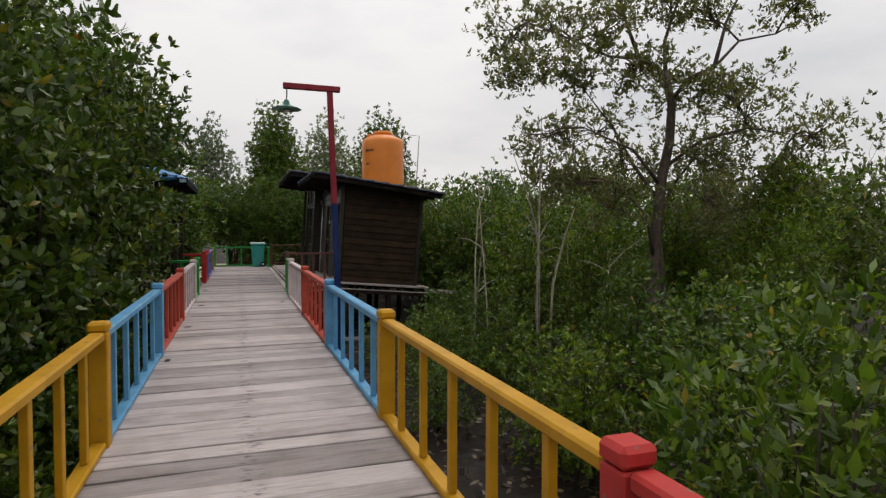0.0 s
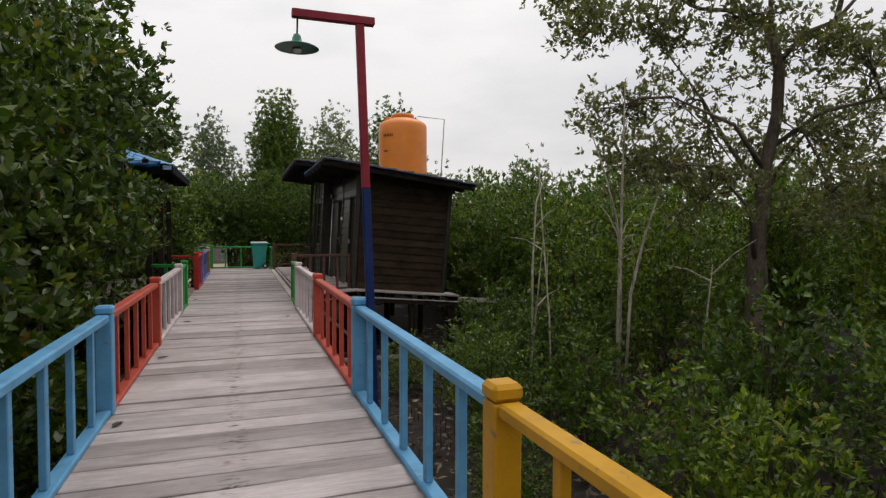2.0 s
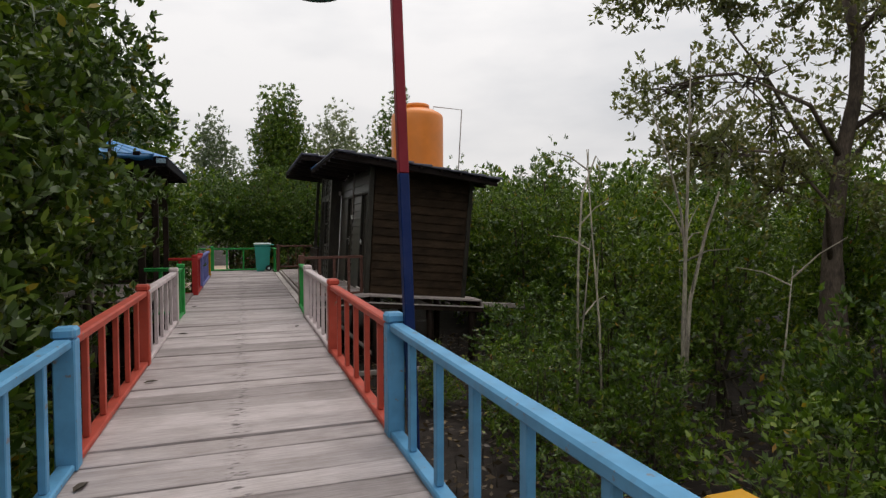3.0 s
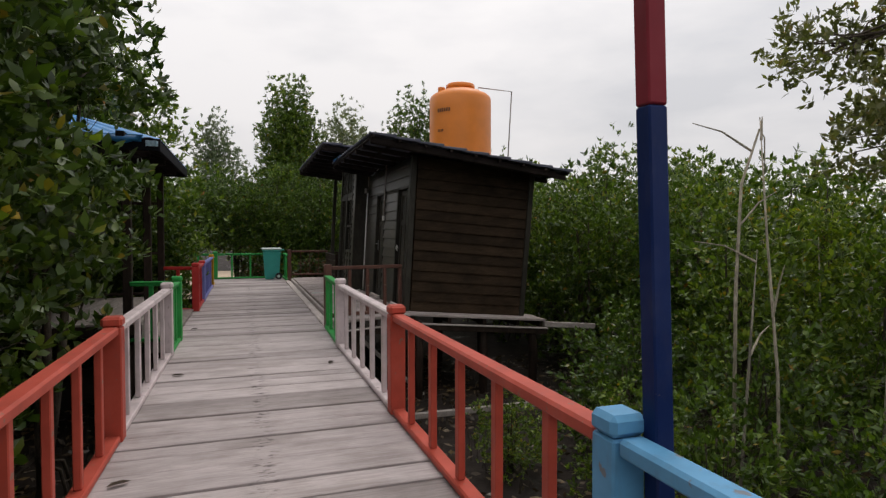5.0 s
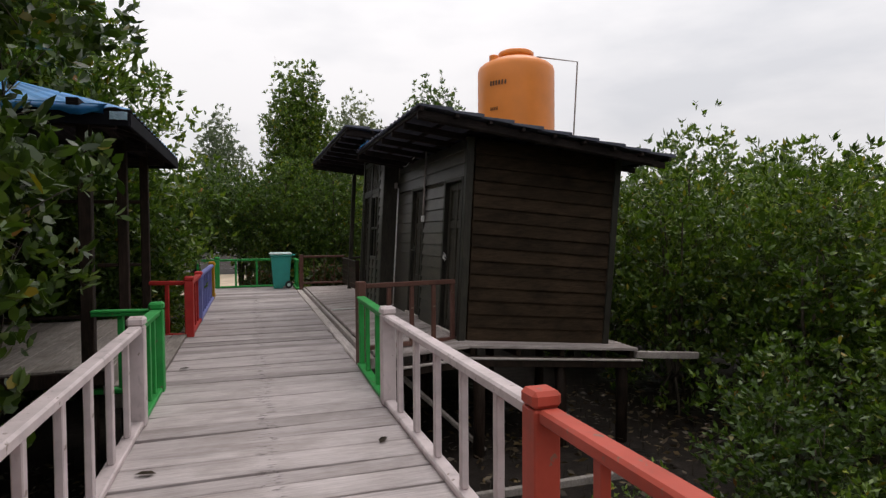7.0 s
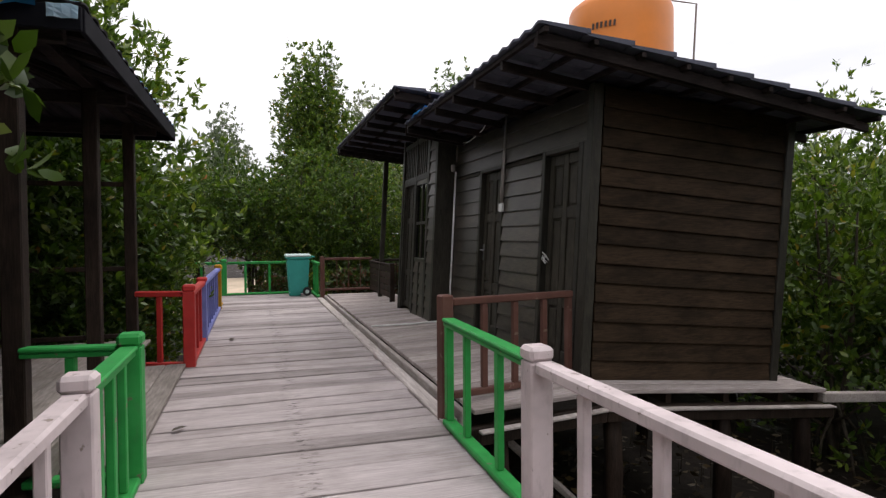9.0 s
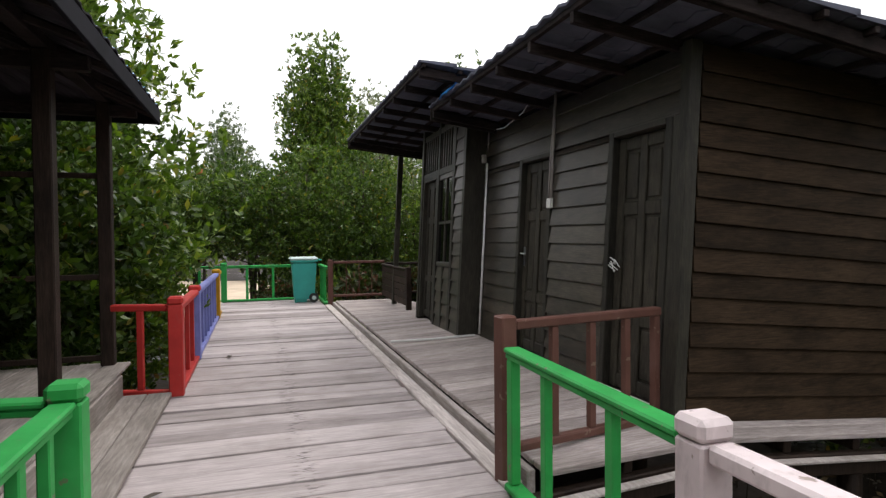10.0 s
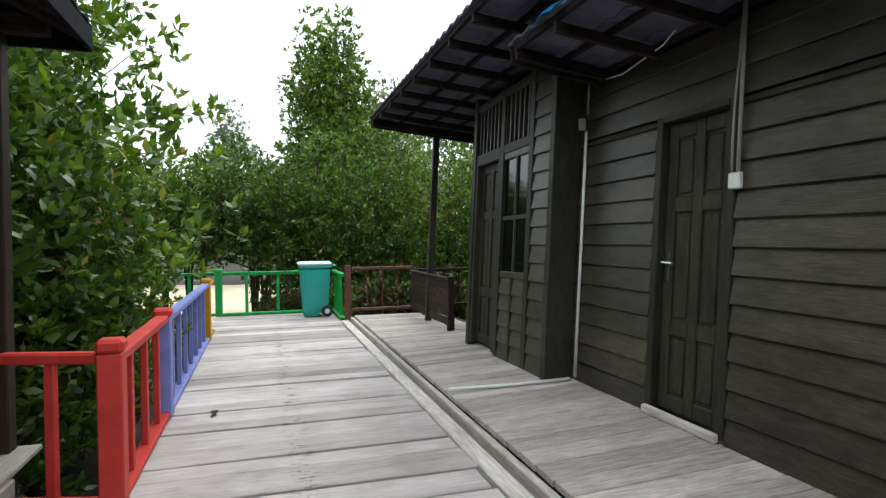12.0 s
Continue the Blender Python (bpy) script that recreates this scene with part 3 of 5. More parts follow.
panel_door(FA, D1[0], D1[1], FLOOR + 0.02, 2.22, (0.285, 0.715, 1.0), "rope", "closed dark panelled wash-room door with a rope pull")
panel_door(FA, D2[0], D2[1], FLOOR + 0.02, 2.22, (0.285, 0.715, 1.0), "lever", "closed dark panelled wash-room door with a chrome lever")
for d in (D1, D2):
    hpart("threshold", box(FA - 0.07, FA - 0.03, d[0] + 0.03, d[1] - 0.01, FLOOR + 0.002, FLOOR + 0.055, 0.008), M_KERB, label="pale worn timber threshold")

# front room
wall_b = hpart("front_room_wall", box(FB + 0.09, FB + 0.13, YA1 + 0.08, YB1, FLOOR, TOP_B, 0), M_WALL_Y)
hpart("side_wall", box(FB + 0.02, 5.3, YA1 + 0.02, YA1 + 0.075, FLOOR, TOP_B - 0.01, 0), M_TRIM)
hpart("far_wall", box(FB + 0.06, 5.3, YB1 - 0.05, YB1, FLOOR, TOP_B - 0.02, 0), M_WALL_X_SHADED)
hpart("corner_post", box(FB - 0.05, FB + 0.21, YA1 - 0.03, YA1 + 0.055, FLOOR - 0.02, TOP_B - 0.01, 0.006), M_TRIM)
hpart("corner_post", box(FB - 0.05, FB + 0.05, YB1 - 0.07, YB1 + 0.03, FLOOR - 0.02, TOP_B - 0.01, 0.006), M_TRIM)
lap_boards("y", YA1 + 0.06, 15.95, FB, FLOOR, TOP_B, M_WALL_Y, wall_b, pitch=0.165)
lap_boards("y", 16.05, 16.32, FB, FLOOR, 1.0, M_WALL_Y, wall_b, pitch=0.165)
lap_boards("y", 16.37, 16.64, FB, FLOOR, 1.0, M_WALL_Y, wall_b, pitch=0.165)
for yy0, yy1, z0, z1 in ((15.955, 16.045, FLOOR, TOP_B), (16.645, 16.715, FLOOR, TOP_B), (16.325, 16.365, FLOOR, 1.0)):
    hpart("stud", box(FB - 0.04, FB + 0.01, yy0, yy1, z0, z1, 0.005), M_TRIM)
for z0, z1 in ((2.27, 2.36), (2.86, 2.94)):
    hpart("rail_board", box(FB - 0.036, FB + 0.01, 16.05, 17.45, z0, z1, 0.005), M_TRIM)
win = thing("window")
win.parent = hut
tagged(win, "dark glazed casement window with slim bars")
part("window_frame", leaning(box(FB - 0.03, FB + 0.0, 16.05, 16.64, 1.0, 1.06, 0.005)), M_WALL_Y, win)
part("window_frame", leaning(box(FB - 0.03, FB + 0.0, 16.05, 16.64, 2.2, 2.265, 0.005)), M_WALL_Y, win)
part("glazing_bar", leaning(box(FB - 0.024, FB + 0.0, 16.33, 16.36, 1.06, 2.2, 0.004)), M_WALL_Y, win)
part("glazing_bar", leaning(box(FB - 0.02, FB + 0.0, 16.05, 16.64, 1.58, 1.62, 0.004)), M_WALL_Y, win)
for p0, p1 in ((16.05, 16.33), (16.36, 16.64)):
    for z0, z1 in ((1.06, 1.58), (1.62, 2.2)):
        part("pane", leaning(box(FB - 0.004, FB + 0.002, p0, p1, z0, z1, 0)), M_GLASS_DARK, win)
panel_door(FB, 16.72, 17.46, FLOOR + 0.02, 2.3, (0.285, 0.715, 1.0), "", "closed dark panelled front-room door")
# black sheet added behind the bars in place of the unlit room
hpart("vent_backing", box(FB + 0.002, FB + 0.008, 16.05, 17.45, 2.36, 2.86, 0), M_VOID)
for k in range(13):
    yv = 16.1 + k * 0.107
    hpart("vent_bar", box(FB - 0.022, FB - 0.002, yv, yv + 0.028, 2.36, 2.86, 0.003), M_WALL_Y)


def tile_roof(name, x0, x1, y0, y1, z0, slope, parent, label):
    """Stepped metal tile sheets falling away from the boardwalk, with rafters and purlins below."""
    r = thing(name)
    r.parent = parent
    tagged(r, label)
    rows = max(4, round((x1 - x0) / 0.36))
    step = (x1 - x0) / rows
    waves = int((y1 - y0) / 0.2)
    for k in range(rows):
        bm = bmesh.new()
        xa, xb = x0 + k * step, x0 + (k + 1) * step + 0.03
        za, zb = z0 + slope * (xa - x0) - 0.008, z0 + slope * (xb - x0) + 0.026
        grid = []
        for j in range(waves * 4 + 1):
            yv = y0 + (y1 - y0) * j / (waves * 4)
            w = 0.013 * math.sin(j * math.pi / 2)
            grid.append([bm.verts.new((xa, yv, za + w)), bm.verts.new((xb, yv, zb + w)), bm.verts.new((xb, yv, zb + w - 0.042)), bm.verts.new((xa, yv, za + w - 0.02))])
        for a, b in zip(grid, grid[1:]):
            for q in range(4):
                bm.faces.new((a[q], a[(q + 1) % 4], b[(q + 1) % 4], b[q]))
        bm.faces.new(grid[0][::-1])
        bm.faces.new(grid[-1])
        part("roof_sheet", bm, M_ROOF, r)
    zl = lambda x: z0 + slope * (x - x0)
    n = int((y1 - y0) / 0.62)
    for k in range(n + 1):
        yr = y0 + 0.12 + (y1 - y0 - 0.22) * k / n
        bm = box(0, x1 - x0 - 0.06, yr, yr + 0.045, -0.15, -0.075, 0.004)
        for v in bm.verts:
            v.co = Vector((x0 + 0.03 + v.co.x, v.co.y, zl(x0 + 0.03 + v.co.x) + v.co.z))
        part("rafter", bm, M_RAFTER, r)
    m = int((x1 - x0) / 0.4)
    for k in range(m + 1):
        xp = x0 + 0.03 + (x1 - x0 - 0.1) * k / m
        part("purlin", box(xp, xp + 0.04, y0 + 0.01, y1 - 0.01, zl(xp) - 0.075, zl(xp) - 0.034, 0.004), M_RAFTER, r)
    bm = box(0.0, x1 - x0 - 0.25, y0 + 0.09, y0 + 0.112, -0.14, -0.045, 0.004)
    for v in bm.verts:
        v.co = Vector((x0 + 0.02 + v.co.x, v.co.y, zl(x0 + 0.02 + v.co.x) + v.co.z))
    part("barge_board", bm, M_RAFTER, r)
    bm = box(0.0, x1 - x0 - 0.05, y1 - 0.012, y1 + 0.012, -0.17, 0.012, 0.004)
    for v in bm.verts:
        v.co = Vector((x0 + 0.02 + v.co.x, v.co.y, zl(x0 + 0.02 + v.co.x) + v.co.z))
    part("barge_board", bm, M_RAFTER, r)
    return r


tile_roof("roof", 2.48, 5.82, 11.33, 15.25, 2.9, -0.14, hut, "dark stepped metal tile roof sloping away")
tile_roof("roof", 2.2, 5.9, 14.6, 19.8, 3.22, -0.11, hut, "dark stepped metal tile roof over the veranda")
hpart("veranda_post", box(3.0, 3.09, 19.62, 19.71, FLOOR, 2.98, 0.006), M_TRIM)
hpart("veranda_post", box(5.1, 5.19, 19.62, 19.71, FLOOR, 2.9, 0.006), M_TRIM)

scrap = thing("tarpaulin_scrap", (2.46, 14.5, 2.94), "torn scrap of bright blue tarpaulin at the eave", "tarpaulin")
bm = bmesh.new()
gv = [[bm.verts.new((-0.03 + 0.09 * i + 0.02 * math.sin(j * 2.1), -0.1 + 0.09 * j + 0.02 * math.sin(3 * i), 0.012 * math.sin(2 * i + j) + (-0.09 if i == 0 else 0.015 - 0.012 * i))) for j in range(5)] for i in range(4)]
for i in range(3):
    for j in range(4):
        bm.faces.new((gv[i][j], gv[i + 1][j], gv[i + 1][j + 1], gv[i][j + 1]))
bmesh.ops.solidify(bm, geom=bm.faces[:], thickness=0.004)
part("sheet", bm, M_TARP, scrap)

# pipes, wires and boxes on the wall
pipe = thing("water_pipe", (0, 0, 0), "thin white plastic pipe down the dark wall and across the planks", "pipe")
part("riser", tube([lean((FA - 0.045, 15.42, z)) for z in (0.2, 1.2, 2.28)], 0.014, 8), M_PIPE, pipe, smooth=True)
part("floor_run", tube([(2.08, 15.6, 0.14), (2.6, 15.5, 0.158), (3.09, 15.42, 0.19)], 0.014, 8), M_PIPE, pipe, smooth=True)
part("junction_box", box(3.2, 3.25, 15.395, 15.445, 2.28, 2.38, 0.008), M_CONDUIT, pipe)
part("upper_riser", tube([lean((FA - 0.04, 15.42, z)) for z in (2.42, 2.7)], 0.009, 7), M_CONDUIT, pipe, smooth=True)
wire = thing("cable", (0, 0, 0), "loose white electric cable under the eave", "cable")
part("cord", tube([lean((FA - 0.045, 15.3, 2.66)), lean((FA - 0.06, 14.9, 2.62)), lean((FA - 0.05, 14.45, 2.7)), lean((FA - 0.05, 14.3, 2.78))], 0.006, 6), M_PIPE, wire, smooth=True)
conduit = thing("conduit", (0, 0, 0), "two pale grey conduits running down to a white switch box", "conduit")
part("tube", tube([lean((FA - 0.05, 13.73, z)) for z in (1.75, 2.2, 2.75)], 0.012, 8), M_CONDUIT, conduit, smooth=True)
part("tube", tube([lean((FA - 0.048, 13.765 + 0.02 * math.sin(4 * z), z)) for z in (1.75, 1.95, 2.2, 2.45, 2.72)], 0.008, 7), M_CONDUIT, conduit, smooth=True)
part("switch_box", leaning(box(FA - 0.07, FA - 0.036, 13.7, 13.79, 1.655, 1.75, 0.008)), M_PIPE, conduit, "white plastic switch box")


# ---- brown railings of the platform ----
def brown_rail(a, b, n, label, start=True, end=True, top=0.92, z=0.15, mat=None, thin=1.0, last=False):
    mat = mat or M_BROWN
    root = thing("railing", (a[0], a[1], z), label, "railing", "dark railings of the platform")
    d = math.hypot(b[0] - a[0], b[1] - a[1])
    root.rotation_euler = (0, 0, math.atan2(b[1] - a[1], b[0] - a[0]) - math.pi / 2)
    h = top - z
    part("hand_rail", box(-0.035, 0.035, 0.0, d, h - 0.055, h, 0.008), mat, root)
    part("bottom_rail", box(-0.03, 0.03, 0.0, d, 0.06, 0.11, 0.008), mat, root)
    me = mesh_of(box(-0.02 * thin, 0.02 * thin, -0.025 * thin, 0.025 * thin, 0.112, h - 0.057, 0.004), mat, "baluster")
    for k in range(n):
        piece("baluster", me, root, (0, d * (k + 1) / (n + 1), 0))
    if last:
        part("end_baluster", box(-0.025, 0.025, d - 0.055, d - 0.005, 0.0, h - 0.057, 0.004), mat, root)
    for on, yy in ((start, -0.055), (end, d + 0.055)):
        if on:
            part("post", box(-0.05, 0.05, yy - 0.05, yy + 0.05, -0.13 if yy < 0 else 0.02, h + 0.03, 0.01), mat, root)
    return root


brown_rail((1.975, 11.83), (3.13, 12.05), 3, "reddish brown timber railing closing the platform corner", z=0.09, end=False, top=0.915, last=True)
brown_rail((2.05, 20.9), (3.12, 20.9), 3, "reddish brown timber railing at the far platform edge", z=0.1, top=0.9, end=False, thin=0.4)
brown_rail((3.14, 20.9), (5.6, 20.9), 8, "dark timber railing at the far platform edge", z=0.12, top=0.85, mat=M_POST, start=False, thin=0.5)
panel = thing("slatted_panel", (3.05, 18.55, 0.1), "dark slatted railing panel on the veranda", "railing", "dark railings of the platform")
part("post", box(-0.045, 0.045, -0.045, 0.045, 0.0, 0.76, 0.008), M_POST, panel)
for k in range(5):
    part("slat", box(-0.012, 0.012, 0.05, 2.2, 0.08 + k * 0.124, 0.188 + k * 0.124, 0.003), M_POST, panel)
for yy in (0.2, 0.85, 1.5, 2.1):
    part("upright", box(0.014, 0.04, yy, yy + 0.03, 0.05, 0.7, 0.003), M_POST, panel)
part("top_rail", box(-0.03, 0.03, 0.05, 2.2, 0.7, 0.74, 0.006), M_POST, panel)

# ---- water tank ----
tank = thing("water_tank", (4.76, 13.7, 2.635), "orange plastic water tank standing on the hut roof", "water tank")
R = 0.6
prof = [(R - 0.02, 0.0), (R, 0.03)]
for k in range(4):
    z = 0.25 + 0.3 * k
    prof += [(R, z - 0.03), (R + 0.0005, z), (R, z + 0.03)]
prof += [(R, 1.36), (R - 0.02, 1.42), (R - 0.08, 1.47), (R - 0.2, 1.53), (0.28, 1.57), (0.27, 1.58)]
part("body", lathe(prof, 48), M_ORANGE, tank, smooth=True)
part("lid", lathe([(0.26, 1.575), (0.28, 1.59), (0.28, 1.655), (0.26, 1.675), (0.05, 1.69)], 32), M_ORANGE, tank, smooth=True)
part("inlet", lathe([(0.07, 1.47), (0.07, 1.56), (0.06, 1.57)], 14), M_ORANGE, tank, at=(-0.42, -0.1, 0))
part("stand", box(-0.66, 0.66, -0.66, 0.66, -0.12, -0.003, 0.01), M_RAFTER, tank)
for zt, count, w, h in ((1.09, 6, 0.024, 0.065), (0.71, 4, 0.014, 0.045)):
    for k in range(count):
        a = radians(207 + (k * (4.6 if count == 6 else 3.4)))
        bar = box(-w / 2, w / 2, -0.004, 0.004, -h / 2, h / 2, 0)
        part("print_bar", bar, M_PRINT, tank, "dark printed mark", at=((R + 0.01) * math.cos(a), (R + 0.01) * math.sin(a), zt), rot=(0, 0.1, a + math.pi / 2))
fill = thing("fill_pipe", (4.76, 13.7, 2.635), "thin grey pipe rising from the roof to the tank", "pipe")
part("tube", tube([(0.42, 0.1, 1.5), (0.42, 0.1, 1.68), (1.09, -0.03, 1.62), (0.98, -0.03, -0.2)], 0.013, 7), M_CONDUIT, fill, smooth=True)

# ---- lamp post ----
lamp = thing("lamp_post", (1.948, 4.37, 0), "leaning blue and crimson timber lamp post with a hanging green lamp", "lamp post")
LP = lambda z: -0.036 * (z - 0.8)


def pole(z0, z1):
    bm = box(-0.034, 0.034, -0.034, 0.034, z0, z1, 0.006)
    for v in bm.verts:
        v.co.x += LP(v.co.z)
    return bm


part("lower_pole", pole(GROUND - 0.1, 1.8), M_NAVY, lamp, "navy blue painted lower pole")
part("upper_pole", pole(1.802, 3.18), M_CRIMSON, lamp, "crimson painted upper pole")
part("arm", box(-0.645, 0.04, -0.035, 0.035, 3.182, 3.25, 0.006), M_CRIMSON, lamp)
part("hook", tube([(-0.6, 0, 3.18), (-0.6, 0.01, 3.11), (-0.605, 0, 3.045)], 0.008, 6), M_RUBBER, lamp)
part("shade", lathe([(0.168, 3.0), (0.178, 3.003), (0.15, 3.018), (0.09, 3.038), (0.045, 3.052), (0.036, 3.09), (0.026, 3.115), (0.012, 3.12)], 28), M_ENAMEL, lamp, "green enamel bell lamp shade", True, at=(-0.605, 0, -0.07))
part("bulb", lathe([(0.02, 2.965), (0.04, 2.98), (0.04, 2.992), (0.02, 2.999)], 14), M_PIPE, lamp, "", True, at=(-0.605, 0, -0.07))

# ---- wheelie bin ----
wb = thing("wheelie_bin", (1.52, 21.75, 0.004), "teal green plastic wheelie bin with a pale lid", "bin")
wb.rotation_euler = (0, 0, -math.pi / 2)
bm = bmesh.new()
bmesh.ops.create_cube(bm, size=1)
for v in bm.verts:
    s = 0.47 if v.co.z > 0 else 0.38
    v.co = Vector((v.co.x * s * 1.06, v.co.y * s * 1.1, 0.06 if v.co.z < 0 else 0.86))
bmesh.ops.bevel(bm, geom=bm.edges[:], offset=0.03, segments=2, affect="EDGES")
part("body", bm, M_TEAL, wb)
part("foot", box(-0.17, 0.17, -0.2, 0.05, 0.0, 0.07, 0.01), M_TEAL, wb)
part("rim", box(-0.27, 0.27, -0.28, 0.28, 0.86, 0.9, 0.012), M_TEAL, wb)
lid = box(-0.28, 0.28, -0.3, 0.29, 0.902, 0.965, 0.03)
part("lid", lid, M_LID, wb, "pale sun-bleached lid")
part("handle", tube([(-0.2, 0.3, 0.9), (-0.2, 0.36, 0.9), (0.2, 0.36, 0.9), (0.2, 0.3, 0.9)], 0.015, 7), M_TEAL, wb)
for sx in (-0.22, 0.22):
    w = part("wheel", lathe([(0.05, -0.025), (0.1, -0.022), (0.1, 0.022), (0.05, 0.025)], 18), M_RUBBER, wb, at=(sx * 1.12, 0.19, 0.1), rot=(0, math.pi / 2, 0))
    part("hub", lathe([(0.02, -0.03), (0.045, -0.028), (0.045, 0.028), (0.02, 0.03)], 12), M_LID, w)

# ---- pavilion over the water ----
pav = thing("pavilion", (0, 0, 0), "open dark timber pavilion with a sheet roof and blue tarpaulin", "pavilion")
PX0, PX1, PY0, PY1, PZ = -3.1, -0.54, 11.35, 14.75, 0.26
for px in (-0.72, PX0 + 0.1):
    for py in (11.47, 13.16, 14.72):
        part("post", box(px - 0.055, px + 0.055, py - 0.055, py + 0.055, PZ - 0.3, 2.62 if px > -1 else 2.5, 0.008), M_POST, pav)
        part("stilt", tube([(px, py, GROUND - 0.3), (px, py, PZ - 0.3)], 0.07, 8), M_POST, pav, smooth=True)
for k in range(12):
    x0 = PX0 + k * 0.213
    part("floor_board", box(x0, x0 + 0.204, PY0, PY1 + 0.05, PZ - 0.03, PZ + rng.uniform(-0.003, 0.003), 0.005), M_BEAM, pav)
part("edge_beam", box(PX0, PX1, PY0 - 0.05, PY0 - 0.004, PZ - 0.16, PZ - 0.02, 0.008), M_POST, pav)
part("edge_beam", box(PX1 - 0.05, PX1 - 0.0, PY0, 14.38, PZ - 0.26, PZ - 0.032, 0.008), M_BEAM, pav)
for py in (11.47, 13.16, 14.72):
    part("tie_beam", box(PX0 - 0.1, -0.45, py - 0.04, py + 0.04, 2.5, 2.6, 0.006), M_RAFTER, pav)
part("wall_plate", box(-0.77, -0.67, 11.1, 15.0, 2.62, 2.7, 0.006), M_RAFTER, pav)
for zz in (0.3, 1.03, 1.94):
    part("back_rail", box(PX0 + 0.08, PX0 + 0.12, 11.5, 14.7, zz, zz + 0.05, 0.005), M_POST, pav)
    part("side_rail", box(PX0 + 0.16, -0.78, 14.7, 14.74, zz, zz + 0.05, 0.005), M_POST, pav)
part("bench", box(PX0 + 0.14, PX0 + 0.5, 11.6, 14.6, PZ + 0.38, PZ + 0.42, 0.008), M_POST, pav)
for by in (11.8, 13.1, 14.4):
    part("bench_leg", box(PX0 + 0.2, PX0 + 0.44, by, by + 0.05, PZ + 0.004, PZ + 0.378, 0.006), M_POST, pav)
proof = thing("roof")
proof.parent = pav
tagged(proof, "low hipped dark sheet roof with a blue near face")
EX0, EX1, EY0, EY1, EZ, RZ = -3.5, -0.28, 11.12, 14.85, 2.61, 3.2
RX, RY0, RY1 = -1.9, 12.7, 13.3


def hip_face(name, corners, mat, ribs, label=""):
    """One roof face: ribbed sheet between an eave edge and a ridge edge."""
    e0, e1, r1, r0 = [Vector(c) for c in corners]
    nrm = (e1 - e0).cross(r0 - e0).normalized()
    if nrm.z < 0:
        nrm = -nrm
    bm = bmesh.new()
    rows = []
    n = ribs * 4
    for i in range(n + 1):
        q = i / n
        lift = nrm * (0.014 * (1 if i % 4 in (1, 2) else 0))
        rows.append([bm.verts.new(e0.lerp(e1, q).lerp(r0.lerp(r1, q), t / 5) + lift) for t in range(6)])
    for a, b in zip(rows, rows[1:]):
        for t in range(5):
            bm.faces.new((a[t], a[t + 1], b[t + 1], b[t]))
    bmesh.ops.remove_doubles(bm, verts=bm.verts, dist=0.0005)
    bmesh.ops.solidify(bm, geom=bm.faces[:], thickness=0.01)
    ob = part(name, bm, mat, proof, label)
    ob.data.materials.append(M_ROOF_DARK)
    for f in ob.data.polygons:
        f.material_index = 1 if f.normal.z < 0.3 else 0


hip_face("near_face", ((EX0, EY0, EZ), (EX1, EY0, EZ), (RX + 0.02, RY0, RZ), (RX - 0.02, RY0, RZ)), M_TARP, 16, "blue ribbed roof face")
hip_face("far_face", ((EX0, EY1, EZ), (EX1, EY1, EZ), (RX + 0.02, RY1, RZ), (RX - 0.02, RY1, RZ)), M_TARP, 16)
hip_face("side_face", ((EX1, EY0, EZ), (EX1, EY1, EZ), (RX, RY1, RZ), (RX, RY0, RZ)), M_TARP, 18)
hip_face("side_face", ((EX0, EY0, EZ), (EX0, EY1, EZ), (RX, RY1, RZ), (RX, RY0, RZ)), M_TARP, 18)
for p0, p1 in (((EX0 + 0.05, EY0 + 0.05), (RX, RY0)), ((EX1 - 0.05, EY0 + 0.05), (RX, RY0)), ((EX0 + 0.05, EY1 - 0.05), (RX, RY1)), ((EX1 - 0.05, EY1 - 0.05), (RX, RY1))):
    part("hip_rafter", tube([(*p0, EZ - 0.06), (*p1, RZ - 0.07)], 0.035, 5), M_RAFTER, proof)
for k in range(6):
    py = 11.5 + 0.6 * k
    part("rafter", tube([(EX1 - 0.04, py, EZ - 0.06), (RX, min(max(py, RY0), RY1), RZ - 0.08)], 0.028, 5), M_RAFTER, proof)
for b in ((EX0, EX1, EY0 - 0.01, EY0 + 0.02), (EX0, EX1, EY1 - 0.02, EY1 + 0.01), (EX1 - 0.02, EX1 + 0.01, EY0 + 0.021, EY1 - 0.021), (EX0 - 0.01, EX0 + 0.02, EY0 + 0.021, EY1 - 0.021)):
    part("fascia_board", box(*b, EZ - 0.14, EZ - 0.014, 0.004), M_FASCIA, proof)
tarp = thing("tarpaulin", (-0.43, EY0 - 0.02, EZ - 0.02), "small pale blue tarpaulin strip hanging at the roof corner", "tarpaulin")
bm = bmesh.new()
rows = [[bm.verts.new((0.036 * i, 0.008 * math.sin(2 * i + j) - 0.02, -0.024 * j + 0.006 * math.sin(3 * i))) for j in range(4)] for i in range(5)]
for a, b in zip(rows, rows[1:]):
    for j in range(3):
        bm.faces.new((a[j], a[j + 1], b[j + 1], b[j]))
bmesh.ops.solidify(bm, geom=bm.faces[:], thickness=0.004)
part("sheet", bm, M_TARP_PALE, tarp)
drape = thing("tarpaulin", (-2.6, EY0 - 0.03, EZ + 0.012), "bright blue tarpaulin draped over the pavilion eave", "tarpaulin")
bm = bmesh.new()
rows = [[bm.verts.new((0.085 * i, (0.16, 0.05, -0.012, -0.02 - 0.012 * math.sin(1.7 * i))[j], (0.062, 0.025, 0.0, -0.055 - 0.02 * math.sin(0.9 * i) - 0.012 * math.sin(2.3 * i))[j])) for j in range(4)] for i in range(26)]
